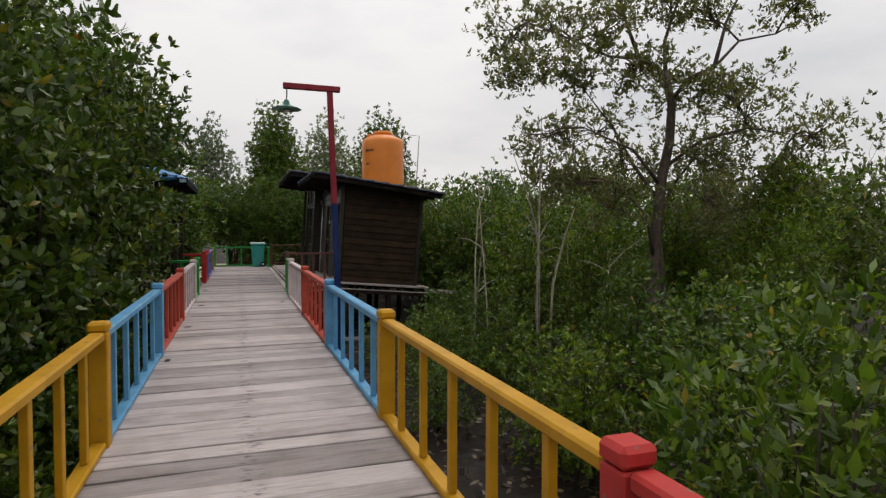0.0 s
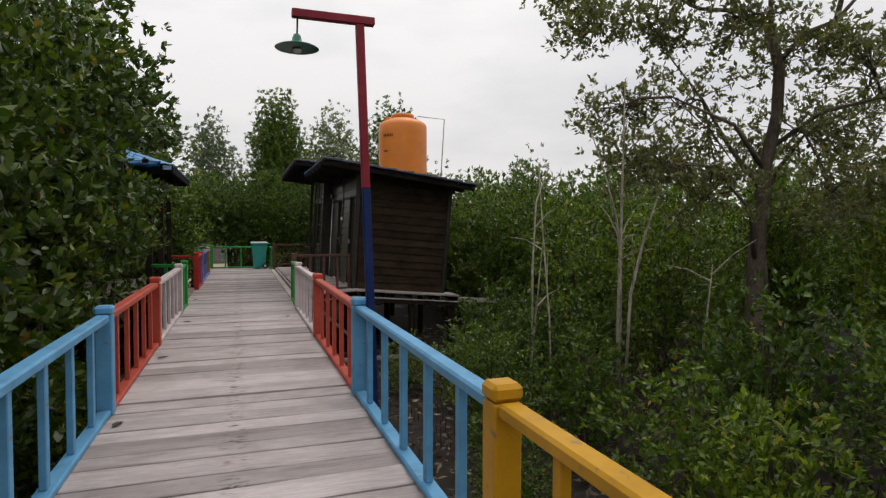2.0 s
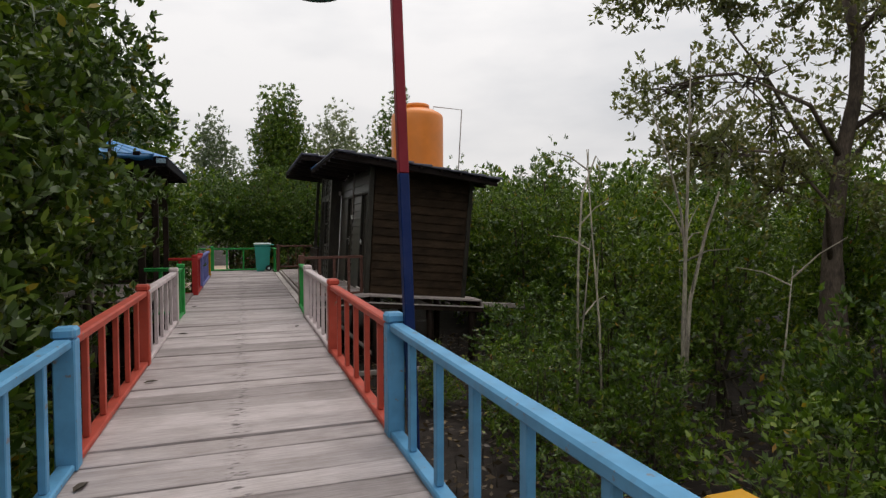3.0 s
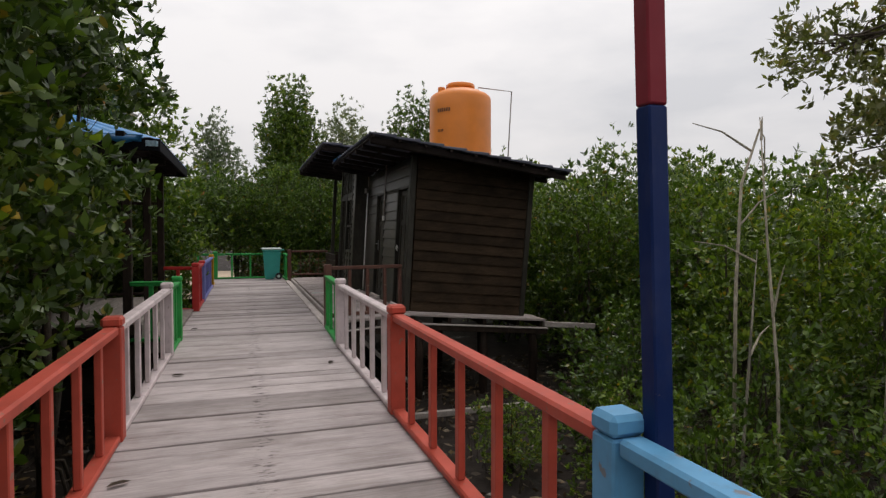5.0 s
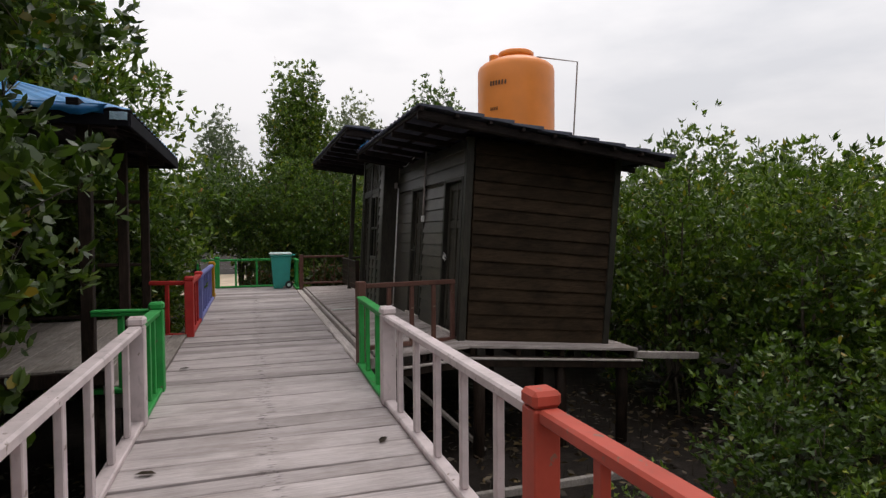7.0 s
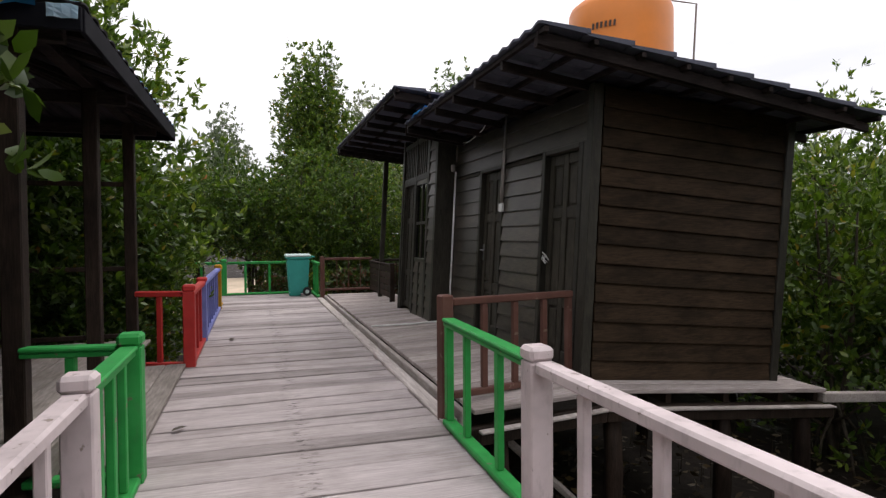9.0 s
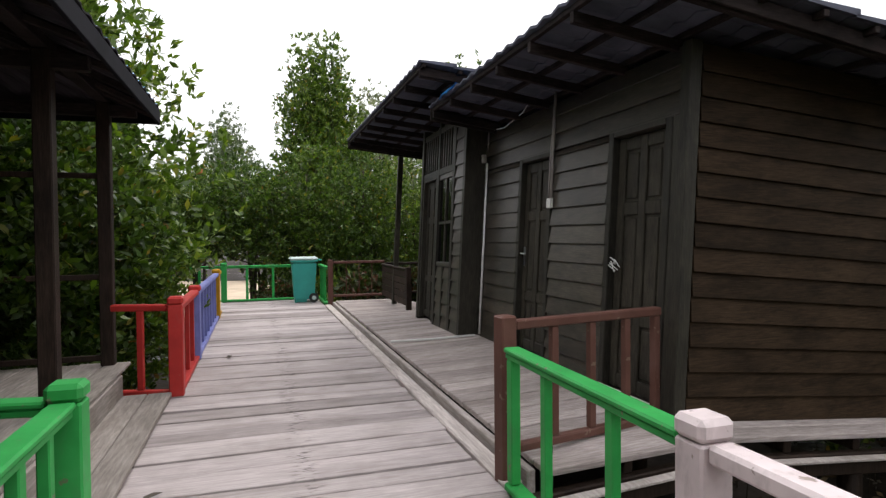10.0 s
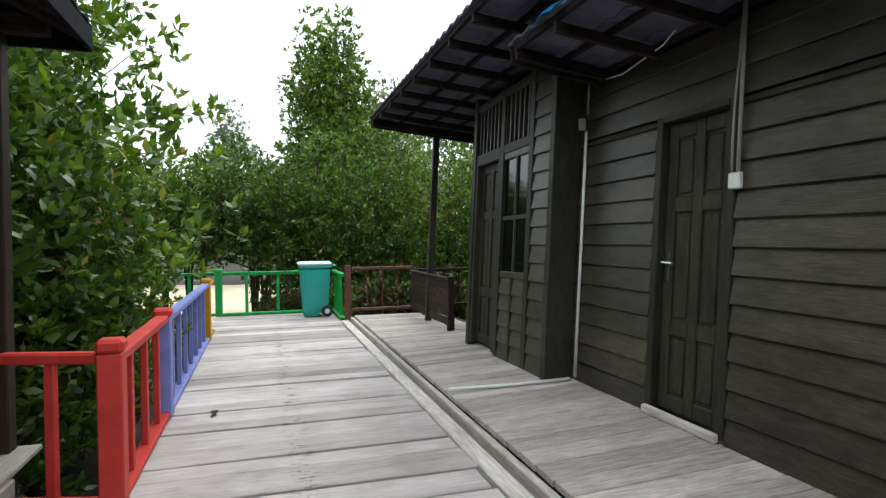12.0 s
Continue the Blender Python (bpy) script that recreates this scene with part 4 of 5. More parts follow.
for a, b in zip(rows, rows[1:]):
    for j in range(3):
        bm.faces.new((a[j], a[j + 1], b[j + 1], b[j]))
bmesh.ops.solidify(bm, geom=bm.faces[:], thickness=0.004)
part("sheet", bm, M_TARP, drape, smooth=True)
step = thing("step", (0, 0, 0), "weathered plank step up to the pavilion floor", "step")
for k in range(2):
    part("plank", box(-0.54 + 0.196 * k, -0.35 + 0.196 * k, 11.5, 14.36, 0.01, 0.05, 0.006), M_BEAM, step)
part("bearer", box(-0.55, -0.2, 11.6, 11.7, -0.2, 0.008, 0.006), M_BEAM, step)
part("bearer", box(-0.55, -0.2, 14.2, 14.3, -0.2, 0.008, 0.006), M_BEAM, step)


# ---- trees ----
def leaf_mesh(name, pos, direction, length, width, seed, mat, fine=True):
    """Many leaves in one mesh: each a small folded blade from pos along direction."""
    r = np.random.RandomState(seed)
    n = len(pos)
    d = direction / np.linalg.norm(direction, axis=1, keepdims=True)
    ref = r.normal(size=(n, 3))
    ref[:, 2] = ref[:, 2] * 0.4 + 0.2
    side = np.cross(d, np.cross(ref, d) + np.array([0, 0, 1e-4]))
    side /= np.linalg.norm(side, axis=1, keepdims=True) + 1e-9
    nrm = np.cross(side, d)
    L = (length * r.uniform(0.65, 1.2, n))[:, None]
    W = (width * r.uniform(0.75, 1.2, n))[:, None]
    if fine:
        pts = [pos, pos + d * L * 0.26 + side * W * 0.43 + nrm * W * 0.14, pos + d * L * 0.66 + side * W * 0.5 + nrm * W * 0.1 - nrm * L * 0.03, pos + d * L - nrm * L * 0.09,
               pos + d * L * 0.66 - side * W * 0.5 + nrm * W * 0.1 - nrm * L * 0.03, pos + d * L * 0.26 - side * W * 0.43 + nrm * W * 0.14]
        k, faces = 6, [(0, 1, 5), (1, 2, 4, 5), (2, 3, 4)]
    else:
        pts = [pos, pos + d * L * 0.5 + side * W * 0.5 + nrm * W * 0.12, pos + d * L, pos + d * L * 0.5 - side * W * 0.5 + nrm * W * 0.12]
        k, faces = 4, [(0, 1, 2, 3)]
    verts = np.stack(pts, 1).reshape(-1, 3)
    base = np.arange(n) * k
    all_faces = []
    for f in faces:
        all_faces += (base[:, None] + np.array(f)[None]).tolist()
    me = bpy.data.meshes.new(name)
    me.from_pydata(verts.tolist(), [], all_faces)
    me.materials.append(mat)
    me.polygons.foreach_set("use_smooth", np.ones(len(me.polygons), dtype=bool))
    return me


def rosettes(centres, outward, per, r, spread=0.9):
    """Leaves in whorls at twig ends."""
    n = len(centres)
    pos = np.repeat(centres, per, 0) + r.normal(size=(n * per, 3)) * 0.02
    out = np.repeat(outward, per, 0)
    d = out * 0.75 + r.normal(size=(n * per, 3)) * spread + np.array([0, 0, 0.25])
    return pos, d


def make_tree(name, seed, height, radius, crown_from, clumps, per, leaf, mat, bark, trunk_r, label, fine=True, taper=0.0, lobes=9, spread=0.9, stems=1, roots=True, shell=0.55, x_low=None, x_mid=None, x_high=None, z_high=4.0, window=False, z_floor=0.06):
    """A tree with its base at the origin: trunk with limbs and prop roots, and a crown of leaf whorls on lobes."""
    r = np.random.RandomState(seed)
    rr = random.Random(seed)
    root = thing("mangrove_tree", (0, 0, 0), label, "tree")
    bm = bmesh.new()
    tips = []
    centres = []
    for k in range(lobes):
        q = (k + 0.5) / lobes
        z = crown_from + (height - crown_from) * (0.08 + 0.86 * q)
        reach = radius * (1 - taper * q) * math.sqrt(max(0.1, 1 - (abs(q - 0.4) / 0.75) ** 2))
        a = k * 2.4 + rr.uniform(-0.5, 0.5)
        off = reach * rr.uniform(0.35, 0.75)
        size = max(0.25, reach * rr.uniform(0.5, 0.72))
        centres.append((Vector((off * math.cos(a), off * math.sin(a), z)), size, (height - crown_from) * rr.uniform(0.13, 0.2) + 0.12))
    if x_low is not None:
        for c, size, _ in centres:
            c.x = min(c.x, (x_high if c.z > z_high else x_mid if c.z > 2.3 else x_low) - 0.25)
    for s in range(stems):
        a = rr.uniform(0, 6.3)
        lean_by = 0.1 * height * rr.uniform(0.2, 1) * (1 if stems > 1 else 0.5)
        path = []
        for i in range(7):
            q = i / 6
            path.append(Vector((lean_by * q * math.cos(a) + 0.05 * math.sin(4 * q + s), lean_by * q * math.sin(a) + 0.05 * math.cos(5 * q + s), height * 0.86 * q)))
        tube(path, [trunk_r * (1 - 0.82 * i / 6) for i in range(7)], 7, bm)
        for c, size, hz in centres[s::stems]:
            start_q = min(0.95, max(0.12, (c.z - 0.3 * size - 0.25) / (height * 0.86)))
            i = min(5, int(start_q * 6))
            p0 = path[i].lerp(path[i + 1], start_q * 6 - i)
            midp = p0.lerp(c, 0.55) + Vector((0, 0, -0.08 * size))
            rad = trunk_r * (1 - 0.82 * start_q) * 0.55
            tube([p0, midp, c], [rad, rad * 0.65, rad * 0.3], 5, bm)
            for t in range(5):
                e = c + Vector((rr.uniform(-1, 1 if x_low is None else 0.3) * size * 0.8, rr.uniform(-1, 1) * size * 0.8, rr.uniform(-0.4, 1) * hz))
                tube([midp.lerp(c, rr.uniform(0.2, 1)), c.lerp(e, 0.6), e], [rad * 0.3, rad * 0.22, 0.004], 4, bm)
    if roots:
        for k in range(5):
            a = k * 1.26 + rr.uniform(-0.3, 0.3)
            far = rr.uniform(0.25, 0.6)
            tube([(0, 0, rr.uniform(0.35, 0.7)), (far * 0.6 * math.cos(a), far * 0.6 * math.sin(a), 0.32), (far * math.cos(a), far * math.sin(a), -0.25)], [0.022, 0.02, 0.016], 4, bm)
    part("trunk", bm, bark, root, smooth=True)
    weight = np.array([s * s for _, s, _ in centres])
    pick = r.choice(len(centres), clumps, p=weight / weight.sum())
    C = np.array([list(c) for c, _, _ in centres])[pick]
    S = np.array([[s, s, h] for _, s, h in centres])[pick]
    u = r.normal(size=(clumps, 3))
    u /= np.linalg.norm(u, axis=1, keepdims=True)
    rad = shell + (1.08 - shell) * r.uniform(0, 1, clumps) ** 0.6
    rad = np.minimum(rad * (1 + 0.2 * r.normal(size=clumps)), 1.22)
    P = C + u * rad[:, None] * S
    keep = P[:, 2] > z_floor
    if x_low is not None:
        keep &= P[:, 0] + 0.1 < np.where(P[:, 2] > z_high, x_high, np.where(P[:, 2] > 2.3, x_mid, x_low))
    if window:
        keep &= ~((P[:, 2] > 3.35) & (P[:, 2] < 3.95) & (P[:, 0] > 0.25))
    P, u = P[keep], u[keep]
    out = u.copy()
    out[:, 2] = np.abs(out[:, 2]) * 0.6 + 0.3
    pos, d = rosettes(P, out, per, r, spread)
    piece("crown", leaf_mesh("crown", pos, d, leaf, leaf * 0.42, seed, mat, fine), root)
    return root


LAB = "green mangrove tree with glossy upright leaf whorls"
near_a = make_tree("near", 11, 3.4, 1.15, 0.25, 760, 8, 0.118, M_LEAF, M_BARK, 0.05, "dense leafy green mangrove beside the boardwalk", lobes=12, stems=3)
near_b = make_tree("near", 12, 4.6, 1.35, 0.5, 3300, 8, 0.118, M_LEAF, M_BARK, 0.065, "dense leafy green mangrove beside the boardwalk", lobes=14, stems=3)
low_a = make_tree("low", 13, 1.9, 0.95, 0.05, 430, 7, 0.14, M_LEAF, M_BARK, 0.03, "low bushy green mangrove sapling in the mud", False, lobes=9, stems=4)
cheap_a = make_tree("outer", 24, 5.0, 1.7, 0.5, 520, 7, 0.225, M_LEAF, M_BARK, 0.07, LAB, False, 0.15, lobes=13, stems=1, roots=False)
mid_a = make_tree("mid", 21, 4.7, 1.5, 0.5, 1600, 8, 0.125, M_LEAF, M_BARK, 0.07, LAB, False, lobes=13, stems=2)
mid_b = make_tree("mid", 22, 5.3, 1.7, 0.7, 1900, 8, 0.128, M_LEAF, M_BARK, 0.08, LAB, False, 0.3, lobes=14)
raised = make_tree("raised", 23, 5.0, 1.9, 2.3, 1500, 8, 0.135, M_LEAF, M_BARK, 0.06, "green mangrove with a raised crown on thin stems", False, lobes=14, stems=3)
tall_b = make_tree("tall", 32, 8.9, 1.7, 1.8, 5600, 9, 0.15, M_LEAF, M_BARK, 0.12, "tall dense green mangrove rising above the others", False, 0.3, lobes=32)
tall_a = make_tree("tall", 31, 8.9, 1.75, 1.8, 2500, 9, 0.165, M_LEAF, M_BARK, 0.12, "tall rounded green mangrove standing above the others", False, 0.3, lobes=22)
olive_a = make_tree("olive", 41, 5.6, 1.7, 1.2, 650, 8, 0.13, M_LEAF_OLIVE, M_BARK, 0.09, "thin olive-leaved mangrove with open branches", False, 0.2, lobes=12)
far_a = make_tree("far", 51, 15.0, 3.4, 4.0, 1700, 7, 0.38, M_LEAF_HAZED, M_PALE_BARK, 0.2, "distant tree with haze painted in as pale grey-green leaf colour", False, 0.45, lobes=18, roots=False)
low_b = make_tree("low", 14, 2.3, 1.0, 0.05, 560, 7, 0.12, M_LEAF, M_BARK, 0.03, "low bushy green mangrove sapling in the mud", False, lobes=11, stems=5, spread=0.75)
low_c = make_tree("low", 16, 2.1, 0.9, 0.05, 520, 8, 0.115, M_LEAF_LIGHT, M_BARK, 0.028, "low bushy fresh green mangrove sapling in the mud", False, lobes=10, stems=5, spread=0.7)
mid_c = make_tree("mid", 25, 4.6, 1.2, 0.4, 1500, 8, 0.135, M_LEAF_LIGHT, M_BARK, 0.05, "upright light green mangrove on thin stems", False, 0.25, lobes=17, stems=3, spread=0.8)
croton = make_tree("croton", 15, 1.9, 0.7, 0.9, 260, 9, 0.17, M_CROTON, M_BARK, 0.025, "dark red and green croton shrub behind the green railing", False, lobes=8, stems=4, roots=False, spread=0.7)
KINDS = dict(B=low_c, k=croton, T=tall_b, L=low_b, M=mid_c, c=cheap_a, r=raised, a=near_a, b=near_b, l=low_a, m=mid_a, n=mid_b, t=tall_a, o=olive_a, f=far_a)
used = set()
trng = random.Random(77)


def plant(kind, x, y, s=1.0, sz=None, group="mangroves around the boardwalk"):
    z = GROUND + 0.02
    m = Matrix.LocRotScale((x, y, z), Euler((trng.uniform(-0.05, 0.05), trng.uniform(-0.05, 0.05), trng.uniform(0, 6.28))), (s, s, sz or s))
    if kind in used:
        ob = copy_thing(KINDS[kind], Matrix.Identity(4))
        ob.matrix_basis = m
    else:
        used.add(kind)
        ob = KINDS[kind]
        ob.matrix_basis = m
    return tagged(ob, group=group)


# along the left of the boardwalk: crowns that stop at the railing and reach over it higher up
for k, (x, y, h, r, n) in enumerate(((-1.7, -1.7, 4.9, 1.4, 850), (-1.45, -0.3, 4.0, 1.2, 650), (-1.75, 1.0, 5.4, 1.5, 900), (-1.4, 2.3, 4.0, 1.2, 650), (-1.75, 3.5, 5.6, 1.5, 900), (-1.4, 4.8, 4.2, 1.2, 650),
        (-1.75, 6.0, 5.6, 1.5, 900), (-1.4, 7.2, 4.2, 1.2, 650), (-1.5, 8.6, 5.8, 1.6, 1300), (-1.2, 9.55, 5.2, 1.45, 1300), (-2.3, 10.3, 5.4, 1.4, 850))):
    ob = make_tree("near", 200 + k, h, r, 1.75 if y > 7 else 0.25, int(n * (1.35 if y > 5 else 1.0)), 8, 0.12 if y > 5 else 0.138, M_LEAF_SHADED, M_BARK, 0.06, "dense leafy green mangrove beside the boardwalk", lobes=15, stems=3, x_low=(-0.75 if y < 2.5 else -0.3) - x, x_mid=(-0.08 if y > 8 else -0.22 if y > 4 else -0.42 if y > 2.5 else -0.9) - x, window=y > 8, x_high=(0.06 if y > 2.5 else -0.75) - x, z_high=3.8, z_floor=3.1 if y > 9 else 0.06)
    ob.location = (x, y, GROUND)
    tagged(ob, group="mangroves around the boardwalk")
for kind, x, y, s in (("c", -5.0, -0.5, 1.25), ("c", -5.2, 2.2, 1.3), ("n", -3.5, 4.8, 1.4), ("n", -3.5, 7.4, 1.4), ("n", -3.9, 9.8, 1.2), ("m", -4.4, 11.6, 1.15), ("n", -4.3, 13.2, 1.15), ("n", -4.2, 15.0, 1.2),
        ("t", -6.2, 4.2, 0.9), ("t", -6.0, 8.5, 0.9), ("t", -6.6, 12.8, 0.85), ("b", -2.0, 16.3, 1.0), ("b", -1.95, 17.9, 1.0), ("n", -3.2, 16.8, 1.4), ("t", -3.4, 19.2, 1.02), ("t", -4.4, 17.6, 1.1), ("n", -2.6, 18.7, 1.45), ("n", -3.6, 20.6, 1.2),
        ("c", -5.6, 16.6, 1.4), ("c", -5.4, 21.0, 1.3), ("a", -1.5, 19.5, 0.75), ("m", -4.9, 18.6, 1.3), ("l", -2.9, 15.6, 0.9), ("c", -7.4, 14.8, 1.5), ("c", -7.2, 10.4, 1.4), ("l", -1.3, -0.9, 0.75), ("l", -1.3, 0.3, 0.8), ("l", -1.25, 1.6, 0.75), ("l", -1.3, 2.9, 0.8), ("l", -1.25, 4.1, 0.75), ("l", -1.3, 5.4, 0.8), ("l", -1.3, 6.6, 0.75)):
    plant(kind, x, y, s)
# beyond the end of the boardwalk
for kind, x, y, s in (("r", -3.0, 26.2, 0.95), ("r", -1.1, 26.4, 0.9), ("r", 0.5, 25.6, 0.95), ("n", 1.8, 25.0, 0.95), ("n", 3.2, 25.2, 1.0), ("m", 5.0, 24.6, 1.0), ("T", 3.1, 28.4, 1.0), ("m", 4.6, 28.0, 1.15), ("n", 6.8, 25.0, 1.0),
        ("r", -5.0, 25.4, 1.1), ("c", -6.6, 27.0, 1.2), ("o", 5.4, 31.0, 1.35), ("t", 9.0, 32.5, 1.1), ("c", 9.5, 26.6, 1.0), ("l", 1.6, 23.9, 0.7), ("l", 2.6, 23.2, 0.9), ("l", 3.8, 22.6, 0.9), ("l", 5.0, 22.6, 0.9), ("m", 6.6, 22.2, 0.95),
        ("n", 2.0, 29.5, 1.05), ("r", -2.0, 29.0, 0.95), ("c", -9.0, 29.4, 1.1), ("r", 0.6, 28.6, 0.95), ("c", -6.0, 46.0, 1.3), ("c", -2.5, 47.0, 1.3), ("c", 1.0, 46.0, 1.3), ("c", 4.0, 44.0, 1.3), ("c", -9.0, 43.0, 1.3), ("l", 0.9, 23.4, 0.5), ("k", 1.05, 23.2, 0.8), ("k", 3.0, 22.3, 0.9), ("k", 4.2, 22.2, 0.95),
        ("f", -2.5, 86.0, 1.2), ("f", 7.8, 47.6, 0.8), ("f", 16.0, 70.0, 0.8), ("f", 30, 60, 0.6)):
    plant(kind, x, y, s)
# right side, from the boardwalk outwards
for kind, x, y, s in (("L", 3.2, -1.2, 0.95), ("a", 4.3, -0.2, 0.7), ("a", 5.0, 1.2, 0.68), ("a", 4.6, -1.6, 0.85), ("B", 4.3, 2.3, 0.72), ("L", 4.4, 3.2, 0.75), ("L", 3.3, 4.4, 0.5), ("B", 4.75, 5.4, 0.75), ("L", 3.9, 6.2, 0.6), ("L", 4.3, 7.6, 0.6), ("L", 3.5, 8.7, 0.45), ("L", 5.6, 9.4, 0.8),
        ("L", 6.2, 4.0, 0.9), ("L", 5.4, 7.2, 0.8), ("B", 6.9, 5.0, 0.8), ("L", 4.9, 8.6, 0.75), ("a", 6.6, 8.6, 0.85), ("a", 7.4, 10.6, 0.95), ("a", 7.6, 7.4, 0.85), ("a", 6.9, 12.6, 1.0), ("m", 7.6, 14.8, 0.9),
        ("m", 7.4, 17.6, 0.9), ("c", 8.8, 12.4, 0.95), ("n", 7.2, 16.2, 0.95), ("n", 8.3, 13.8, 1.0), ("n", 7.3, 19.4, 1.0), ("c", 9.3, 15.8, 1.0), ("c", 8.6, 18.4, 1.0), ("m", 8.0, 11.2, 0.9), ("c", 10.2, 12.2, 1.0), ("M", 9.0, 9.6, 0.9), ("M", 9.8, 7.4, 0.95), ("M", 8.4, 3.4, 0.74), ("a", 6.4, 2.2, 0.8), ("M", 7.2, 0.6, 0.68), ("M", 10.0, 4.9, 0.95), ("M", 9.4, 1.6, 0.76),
        ("c", 10.8, 11.0, 0.9), ("n", 11.4, 8.2, 0.9), ("c", 11.8, 5.6, 0.9), ("c", 10.4, 14.2, 0.95), ("c", 9.8, 17.2, 0.9), ("c", 12.4, 13.4, 0.95), ("c", 13.6, 10.4, 1.0), ("c", 14.2, 7.4, 1.0), ("c", 12.6, 2.6, 1.0),
        ("o", 13.0, 5.0, 0.95), ("c", 13.0, 16.8, 1.0), ("c", 9.6, 20.6, 0.95), ("c", 12.4, 20.6, 1.0), ("c", 15.6, 14.4, 1.0), ("c", 15.8, 18.6, 1.05), ("c", 11.4, 24.0, 1.0), ("c", 16.6, 10.8, 1.0), ("c", 17.4, 5.8, 1.05)):
    s *= 0.82 if kind in "mnocM" else 0.92
    plant(kind, x, y, s, s * trng.uniform(0.84, 1.14))
# far rows that close the view
for k in range(34):
    a = radians(-30 + 150 * (k + trng.uniform(-0.3, 0.3)) / 33)
    d = trng.uniform(24, 40)
    x, y = 1.0 + d * math.cos(a), 8.0 + d * math.sin(a)
    if y > 20 and -7 < x < 9:
        continue
    plant(trng.choice("ccc"), x, y, trng.uniform(1.0, 1.25))
for k in range(10):
    plant("c", trng.uniform(-12, -7), -4 + 3.2 * k, trng.uniform(1.1, 1.35))
for x, y in ((-2.4, -5.5), (0.4, -9.5), (3.5, -6.0), (6.0, -4.0), (-5.0, -5.0)):
    plant("c", x, y, 1.0)

# the large open tree in the swamp
BIG_LOBES = ((-2.4, 6.4, 0.7), (-1.7, 6.7, 0.75), (-2.3, 5.5, 0.65), (-1.5, 5.5, 0.75), (-0.9, 6.2, 0.6), (-1.8, 4.6, 0.6), (-0.9, 4.6, 0.7), (-0.3, 5.6, 0.5), (0.6, 5.4, 0.55), (1.1, 5.1, 0.65),
             (1.9, 5.0, 0.75), (2.5, 4.4, 0.7), (1.4, 4.2, 0.8), (0.6, 4.2, 0.7), (0.2, 7.0, 0.6), (1.2, 7.0, 0.55), (2.3, 6.9, 0.55), (-0.8, 7.2, 0.75), (0.6, 7.9, 0.85), (-1.0, 8.2, 0.85), (1.8, 8.0, 0.7), (-0.2, 3.9, 0.7), (-1.2, 3.7, 0.5), (2.0, 3.6, 0.6), (-0.7, 3.1, 0.6), (0.7, 3.2, 0.65), (1.6, 2.9, 0.6), (-1.8, 3.5, 0.55), (2.8, 3.7, 0.55))
big = thing("mangrove_tree", (8.3, 6.2, GROUND), "large old mangrove with a dark forked trunk and open olive crown", "tree", "mangroves around the boardwalk")
big.rotation_euler = (0, 0, radians(-19.3))
bm = bmesh.new()
stem = [Vector(q) for q in ((-0.1, 0, -0.2), (-0.05, 0, 1.2), (0.0, 0.05, 2.6), (0.08, 0, 3.7), (0.2, -0.05, 4.4), (0.25, 0, 5.1), (0.12, 0.05, 5.75))]
tube(stem, [0.22, 0.15, 0.115, 0.095, 0.085, 0.08, 0.072], 9, bm)
tube([(0.3, 0.05, -0.2), (0.22, 0.08, 0.9), (0.14, 0.1, 1.9), (0.05, 0.06, 2.7)], [0.1, 0.075, 0.065, 0.05], 8, bm)
BRANCHES = (((0.12, 0.05, 5.7), (-0.35, 0.1, 6.0), (-0.9, 0.15, 6.05), (-1.6, 0.0, 6.3), (-2.5, -0.1, 6.6)), ((0.14, 0.05, 5.7), (0.1, 0.0, 6.3), (0.3, -0.1, 7.0), (0.4, 0.1, 8.0)),
         ((0.25, 0.0, 5.2), (0.55, -0.1, 5.6), (0.95, -0.2, 5.75), (1.5, 0.0, 6.3), (2.3, 0.2, 6.5), (3.0, 0.2, 6.9)), ((0.02, 0, 3.3), (-0.4, 0.2, 4.0), (-0.75, 0.3, 4.7), (-1.3, 0.3, 5.4)),
         ((0.0, 0, 2.9), (0.4, 0.3, 3.6), (0.9, 0.4, 4.2), (1.8, 0.4, 4.7)), ((0.1, 0, 3.9), (0.7, -0.3, 4.4), (1.5, -0.4, 4.6), (2.4, -0.3, 4.5)), ((0.05, 0, 3.6), (-0.6, -0.4, 4.2), (-1.5, -0.4, 4.6)),
         ((-0.35, 0.1, 6.0), (-0.6, 0.2, 6.8), (-1.0, 0.1, 8.0)), ((0.95, -0.2, 5.75), (1.2, -0.1, 6.6), (1.7, 0.0, 7.6)), ((-0.05, 0, 2.2), (-0.3, -0.3, 3.0), (-0.9, -0.4, 3.6)))
for limb in BRANCHES:
    n_l = len(limb)
    tube(limb, [0.042 * (1 - 0.75 * i / (n_l - 1)) for i in range(n_l)], 6, bm)
ends = [Vector(q) for limb in BRANCHES for q in limb[2:]]
brr = random.Random(5)
bnp = np.random.RandomState(5)
lobe_pos = []
for u, z, size in BIG_LOBES:
    c = Vector((u * 1.08 - 0.15, brr.uniform(-0.8, 0.8), z))
    src = min(ends, key=lambda e: (e - c).length)
    tube([src, src.lerp(c, 0.5) + Vector((0, 0, 0.08)), c], [0.022, 0.015, 0.008], 5, bm)
    for k in range(14):
        e = c + Vector((brr.uniform(-1, 1), brr.uniform(-1, 1), brr.uniform(-0.7, 0.9))) * size * 0.85
        tube([src.lerp(c, brr.uniform(0.4, 1)), c.lerp(e, 0.6), e], [0.012, 0.008, 0.004], 4, bm)
        lobe_pos += [e + Vector((brr.gauss(0, 1), brr.gauss(0, 1), brr.gauss(0, 0.8))) * size * 0.25 for _ in range(13)]
part("trunk", bm, M_BARK_DARK, big, smooth=True)
cp = np.array([list(q) for q in lobe_pos])
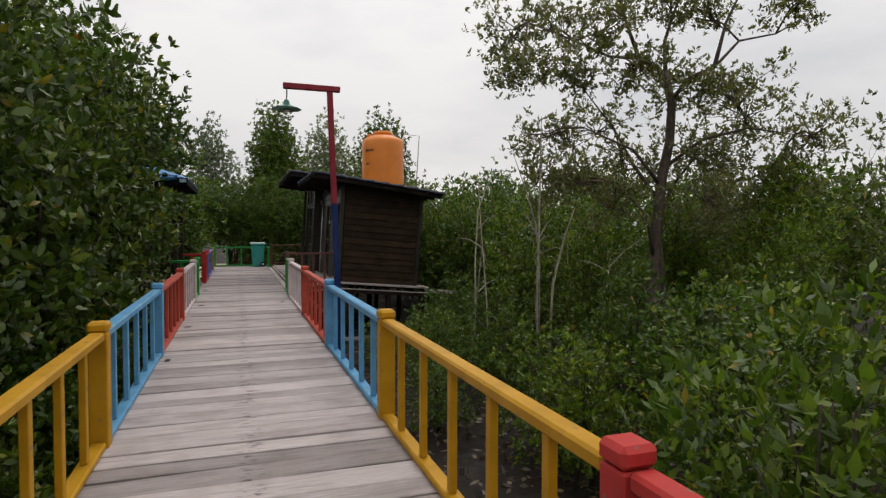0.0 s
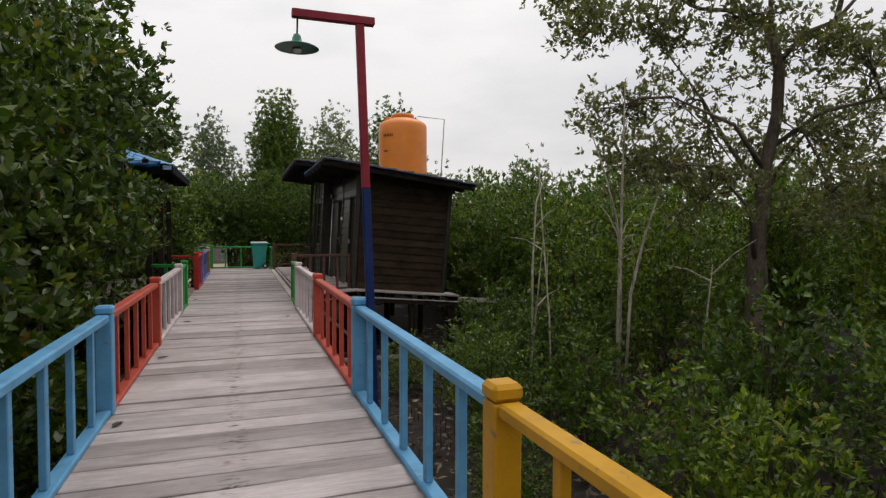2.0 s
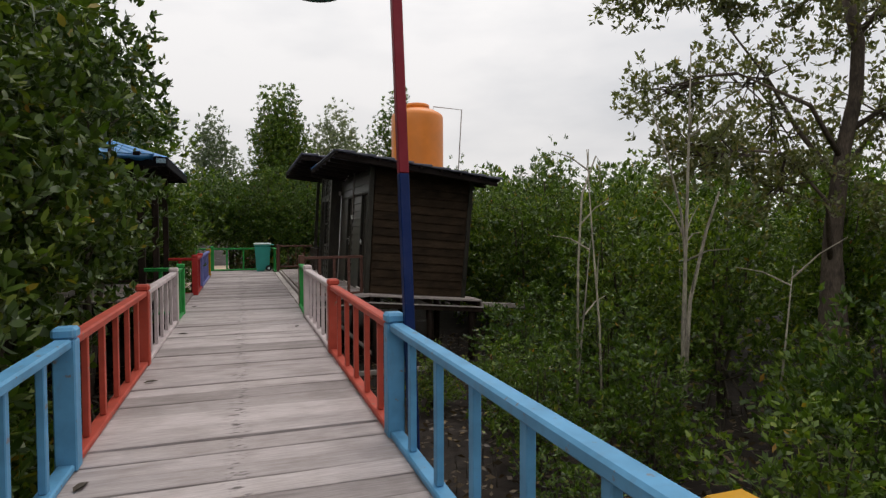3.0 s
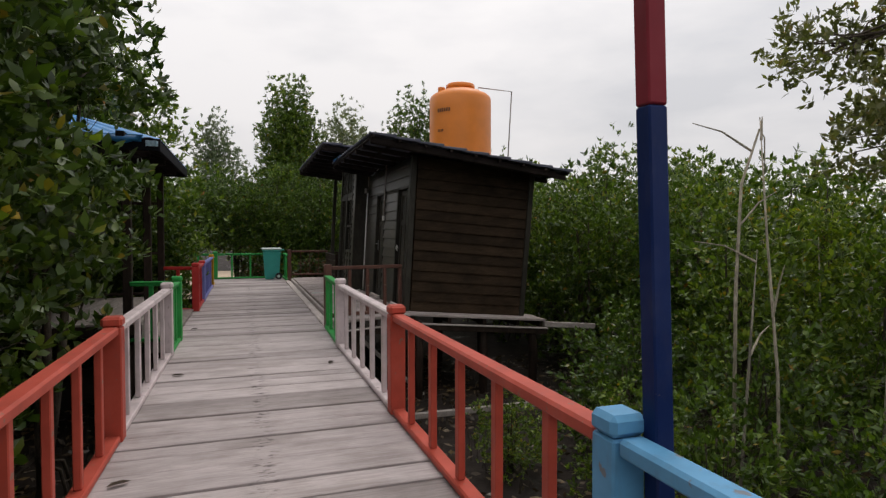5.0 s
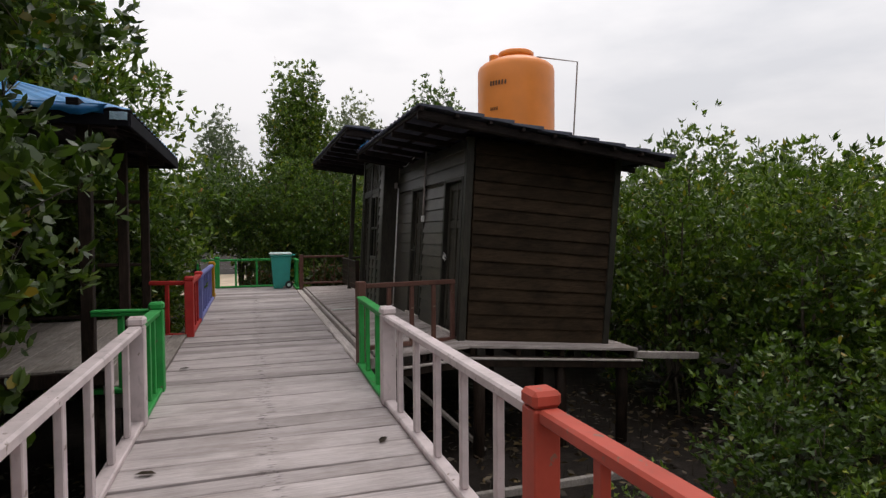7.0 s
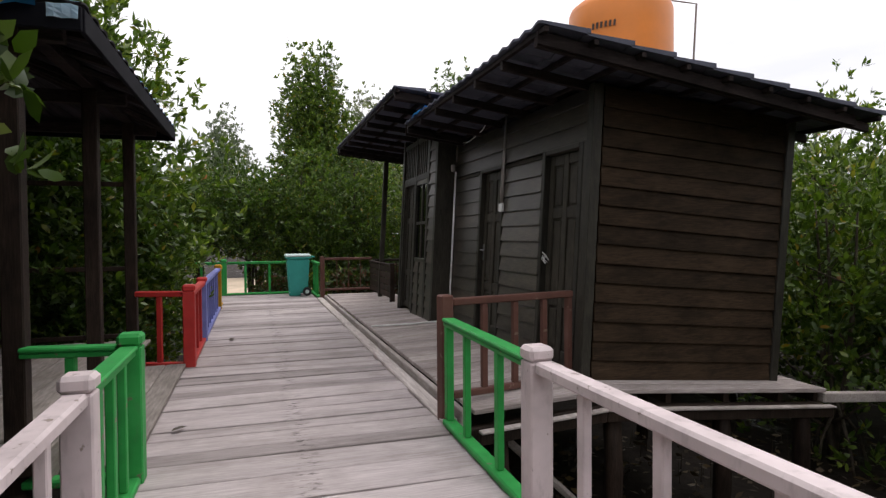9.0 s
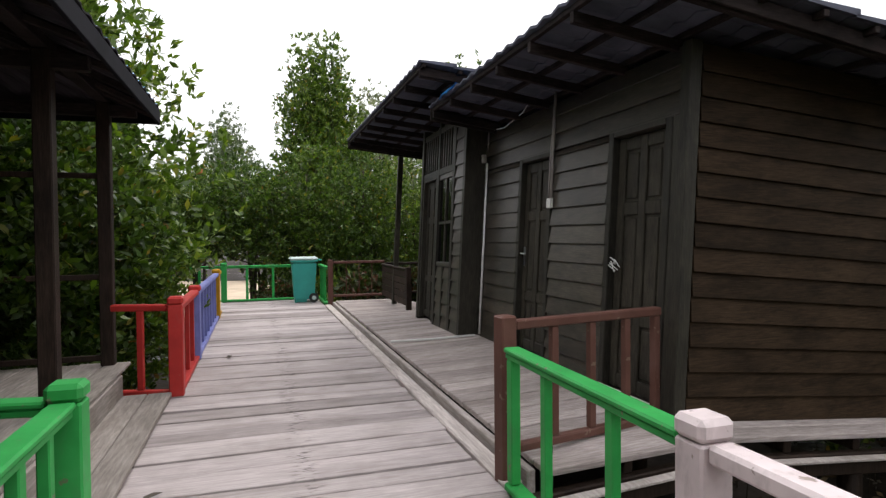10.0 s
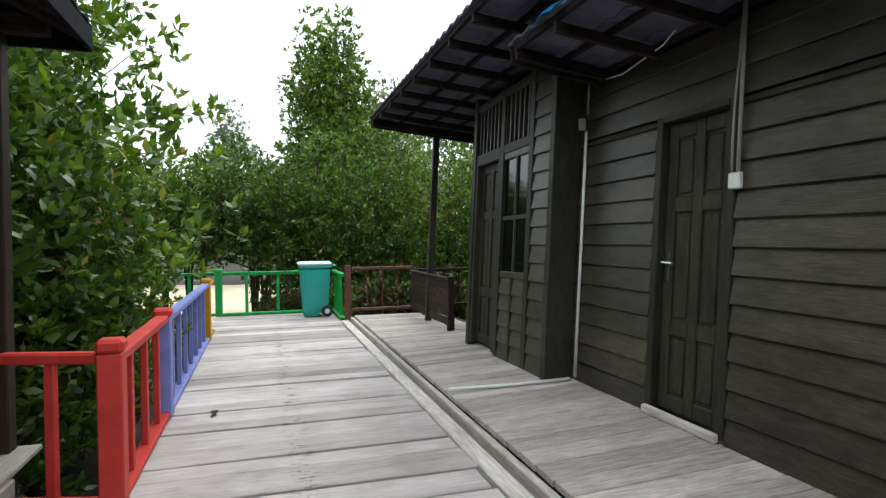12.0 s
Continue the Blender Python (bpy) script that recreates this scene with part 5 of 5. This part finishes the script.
pos, d = rosettes(cp, np.tile(np.array([[0.0, 0.0, 0.5]]), (len(cp), 1)), 7, bnp, 1.0)
piece("crown", leaf_mesh("crown", pos, d, 0.1, 0.044, 61, M_LEAF_OLIVE, False), big)


def dead_stem(points, radii, twigs, seed):
    root = thing("dead_sapling", points[0], "thin pale dead sapling standing in the swamp", "tree", "dead saplings")
    o = Vector(points[0])
    pts = [Vector(p) - o for p in points]
    part("trunk", tube(pts, radii, 7), M_PALE_BARK, root, smooth=True)
    q = random.Random(seed)
    for k in range(twigs):
        i = q.randrange(1, len(pts) - 1)
        p = pts[i].lerp(pts[i + 1], q.random())
        e = p + Vector((q.uniform(-0.5, 0.5), q.uniform(-0.4, 0.4), q.uniform(0.1, 0.5)))
        part("twig", tube([p, p.lerp(e, 0.5) + Vector((0, 0, 0.05)), e], [0.012, 0.008, 0.004], 5), M_PALE_BARK, root)


dead_stem([(5.62, 5.9, GROUND - 0.1), (5.58, 5.9, 0.2), (5.62, 5.9, 1.7), (5.65, 5.9, 3.4)], [0.026, 0.022, 0.018, 0.006], 3, 1)
dead_stem([(6.2, 6.6, GROUND - 0.1), (6.3, 6.6, 0.5), (6.55, 6.6, 1.4), (6.75, 6.6, 1.9)], [0.026, 0.024, 0.02, 0.012], 1, 2)
dead_stem([(4.9, 7.0, GROUND - 0.1), (4.9, 7.0, 0.9), (4.95, 7.0, 1.85), (5.15, 7.0, 2.35), (5.21, 7.0, 2.28), (5.22, 7.0, 1.95)], [0.018, 0.016, 0.013, 0.009, 0.007, 0.004], 2, 3)
dead_stem([(5.66, 5.94, GROUND - 0.1), (5.64, 5.94, 1.1), (5.56, 5.92, 1.58), (5.37, 5.9, 2.14), (5.12, 5.9, 2.76)], [0.02, 0.018, 0.015, 0.012, 0.005], 3, 4)
srng = random.Random(8)
for k in range(9):
    x, y = srng.uniform(4.6, 9.5), srng.uniform(4.5, 13.0)
    if y > 7.0 and x < 7.4:
        x += 2.6
    h = srng.uniform(1.6, 3.3)
    dx = srng.uniform(-0.35, 0.35)
    dead_stem([(x, y, GROUND - 0.1), (x + dx * 0.3, y, GROUND + h * 0.45), (x + dx * 0.7, y + 0.05, GROUND + h * 0.8), (x + dx, y + 0.08, GROUND + h * 1.1)], [0.016, 0.014, 0.01, 0.004], 2, 20 + k)


# dry leaves lying on the planks
lrng = random.Random(21)
for x, y, a in ((0.05, 6.55, 0.4), (0.02, 4.2, 1.2), (0.1, 9.2, 3.0), (1.62, 9.3, 1.0), (0.02, 12.2, 0.7), (0.25, 16.0, 1.5)):
    leaf_thing = thing("fallen_leaf", (x, y, 0.009), "dry brown leaf lying on the weathered planks", "leaf", "fallen leaves on the boardwalk")
    leaf_thing.rotation_euler = (0, 0, a)
    bm = bmesh.new()
    w = lrng.uniform(0.022, 0.03)
    ring = [bm.verts.new(q) for q in ((-0.06, 0, 0.002), (-0.025, -w, 0.012), (0.03, -w * 0.9, 0.014), (0.07, 0, 0.004), (0.03, w * 0.9, 0.014), (-0.025, w, 0.012))]
    mids = [bm.verts.new(q) for q in ((-0.025, 0, 0.002), (0.03, 0, 0.002))]
    for f in ((0, 1, 6), (1, 2, 7, 6), (2, 3, 7), (3, 4, 7), (4, 5, 6, 7), (5, 0, 6)):
        bm.faces.new([(ring + mids)[k] for k in f])
    bmesh.ops.solidify(bm, geom=bm.faces[:], thickness=0.0015)
    part("blade", bm, M_LITTER, leaf_thing)


# breathing roots and litter on the mud
qr = np.random.RandomState(14)


def swamp_spots(n):
    a = np.column_stack((qr.uniform(2.1, 8.0, n), qr.uniform(-2.0, 14.0, n)))
    b = np.column_stack((qr.uniform(-3.0, -0.1, n // 2), qr.uniform(-2.0, 13.0, n // 2)))
    return np.concatenate((a, b))


spikes = bmesh.new()
for x, y in swamp_spots(900):
    h = qr.uniform(0.08, 0.34)
    base = [spikes.verts.new((x + 0.011 * math.cos(k * 2.09), y + 0.011 * math.sin(k * 2.09), GROUND - 0.1)) for k in range(3)]
    tip = spikes.verts.new((x + qr.uniform(-0.03, 0.03), y + qr.uniform(-0.03, 0.03), GROUND + h))
    for k in range(3):
        spikes.faces.new((base[k], base[(k + 1) % 3], tip))
roots_ob = new("breathing_roots", mesh_of(spikes, M_BARK, "roots"))
tagged(roots_ob, "thin grey breathing roots standing up out of the mud", "roots", kind="stuff")
sp = swamp_spots(4200)
pos = np.column_stack((sp, np.full(len(sp), GROUND + 0.1)))
dl = qr.normal(size=(len(sp), 3))
dl[:, 2] *= 0.12
litter = new("leaf_litter", leaf_mesh("litter", pos, dl, 0.12, 0.05, 9, M_LITTER, False))
tagged(litter, "brown fallen leaves scattered over the mud", "leaf litter", kind="stuff")
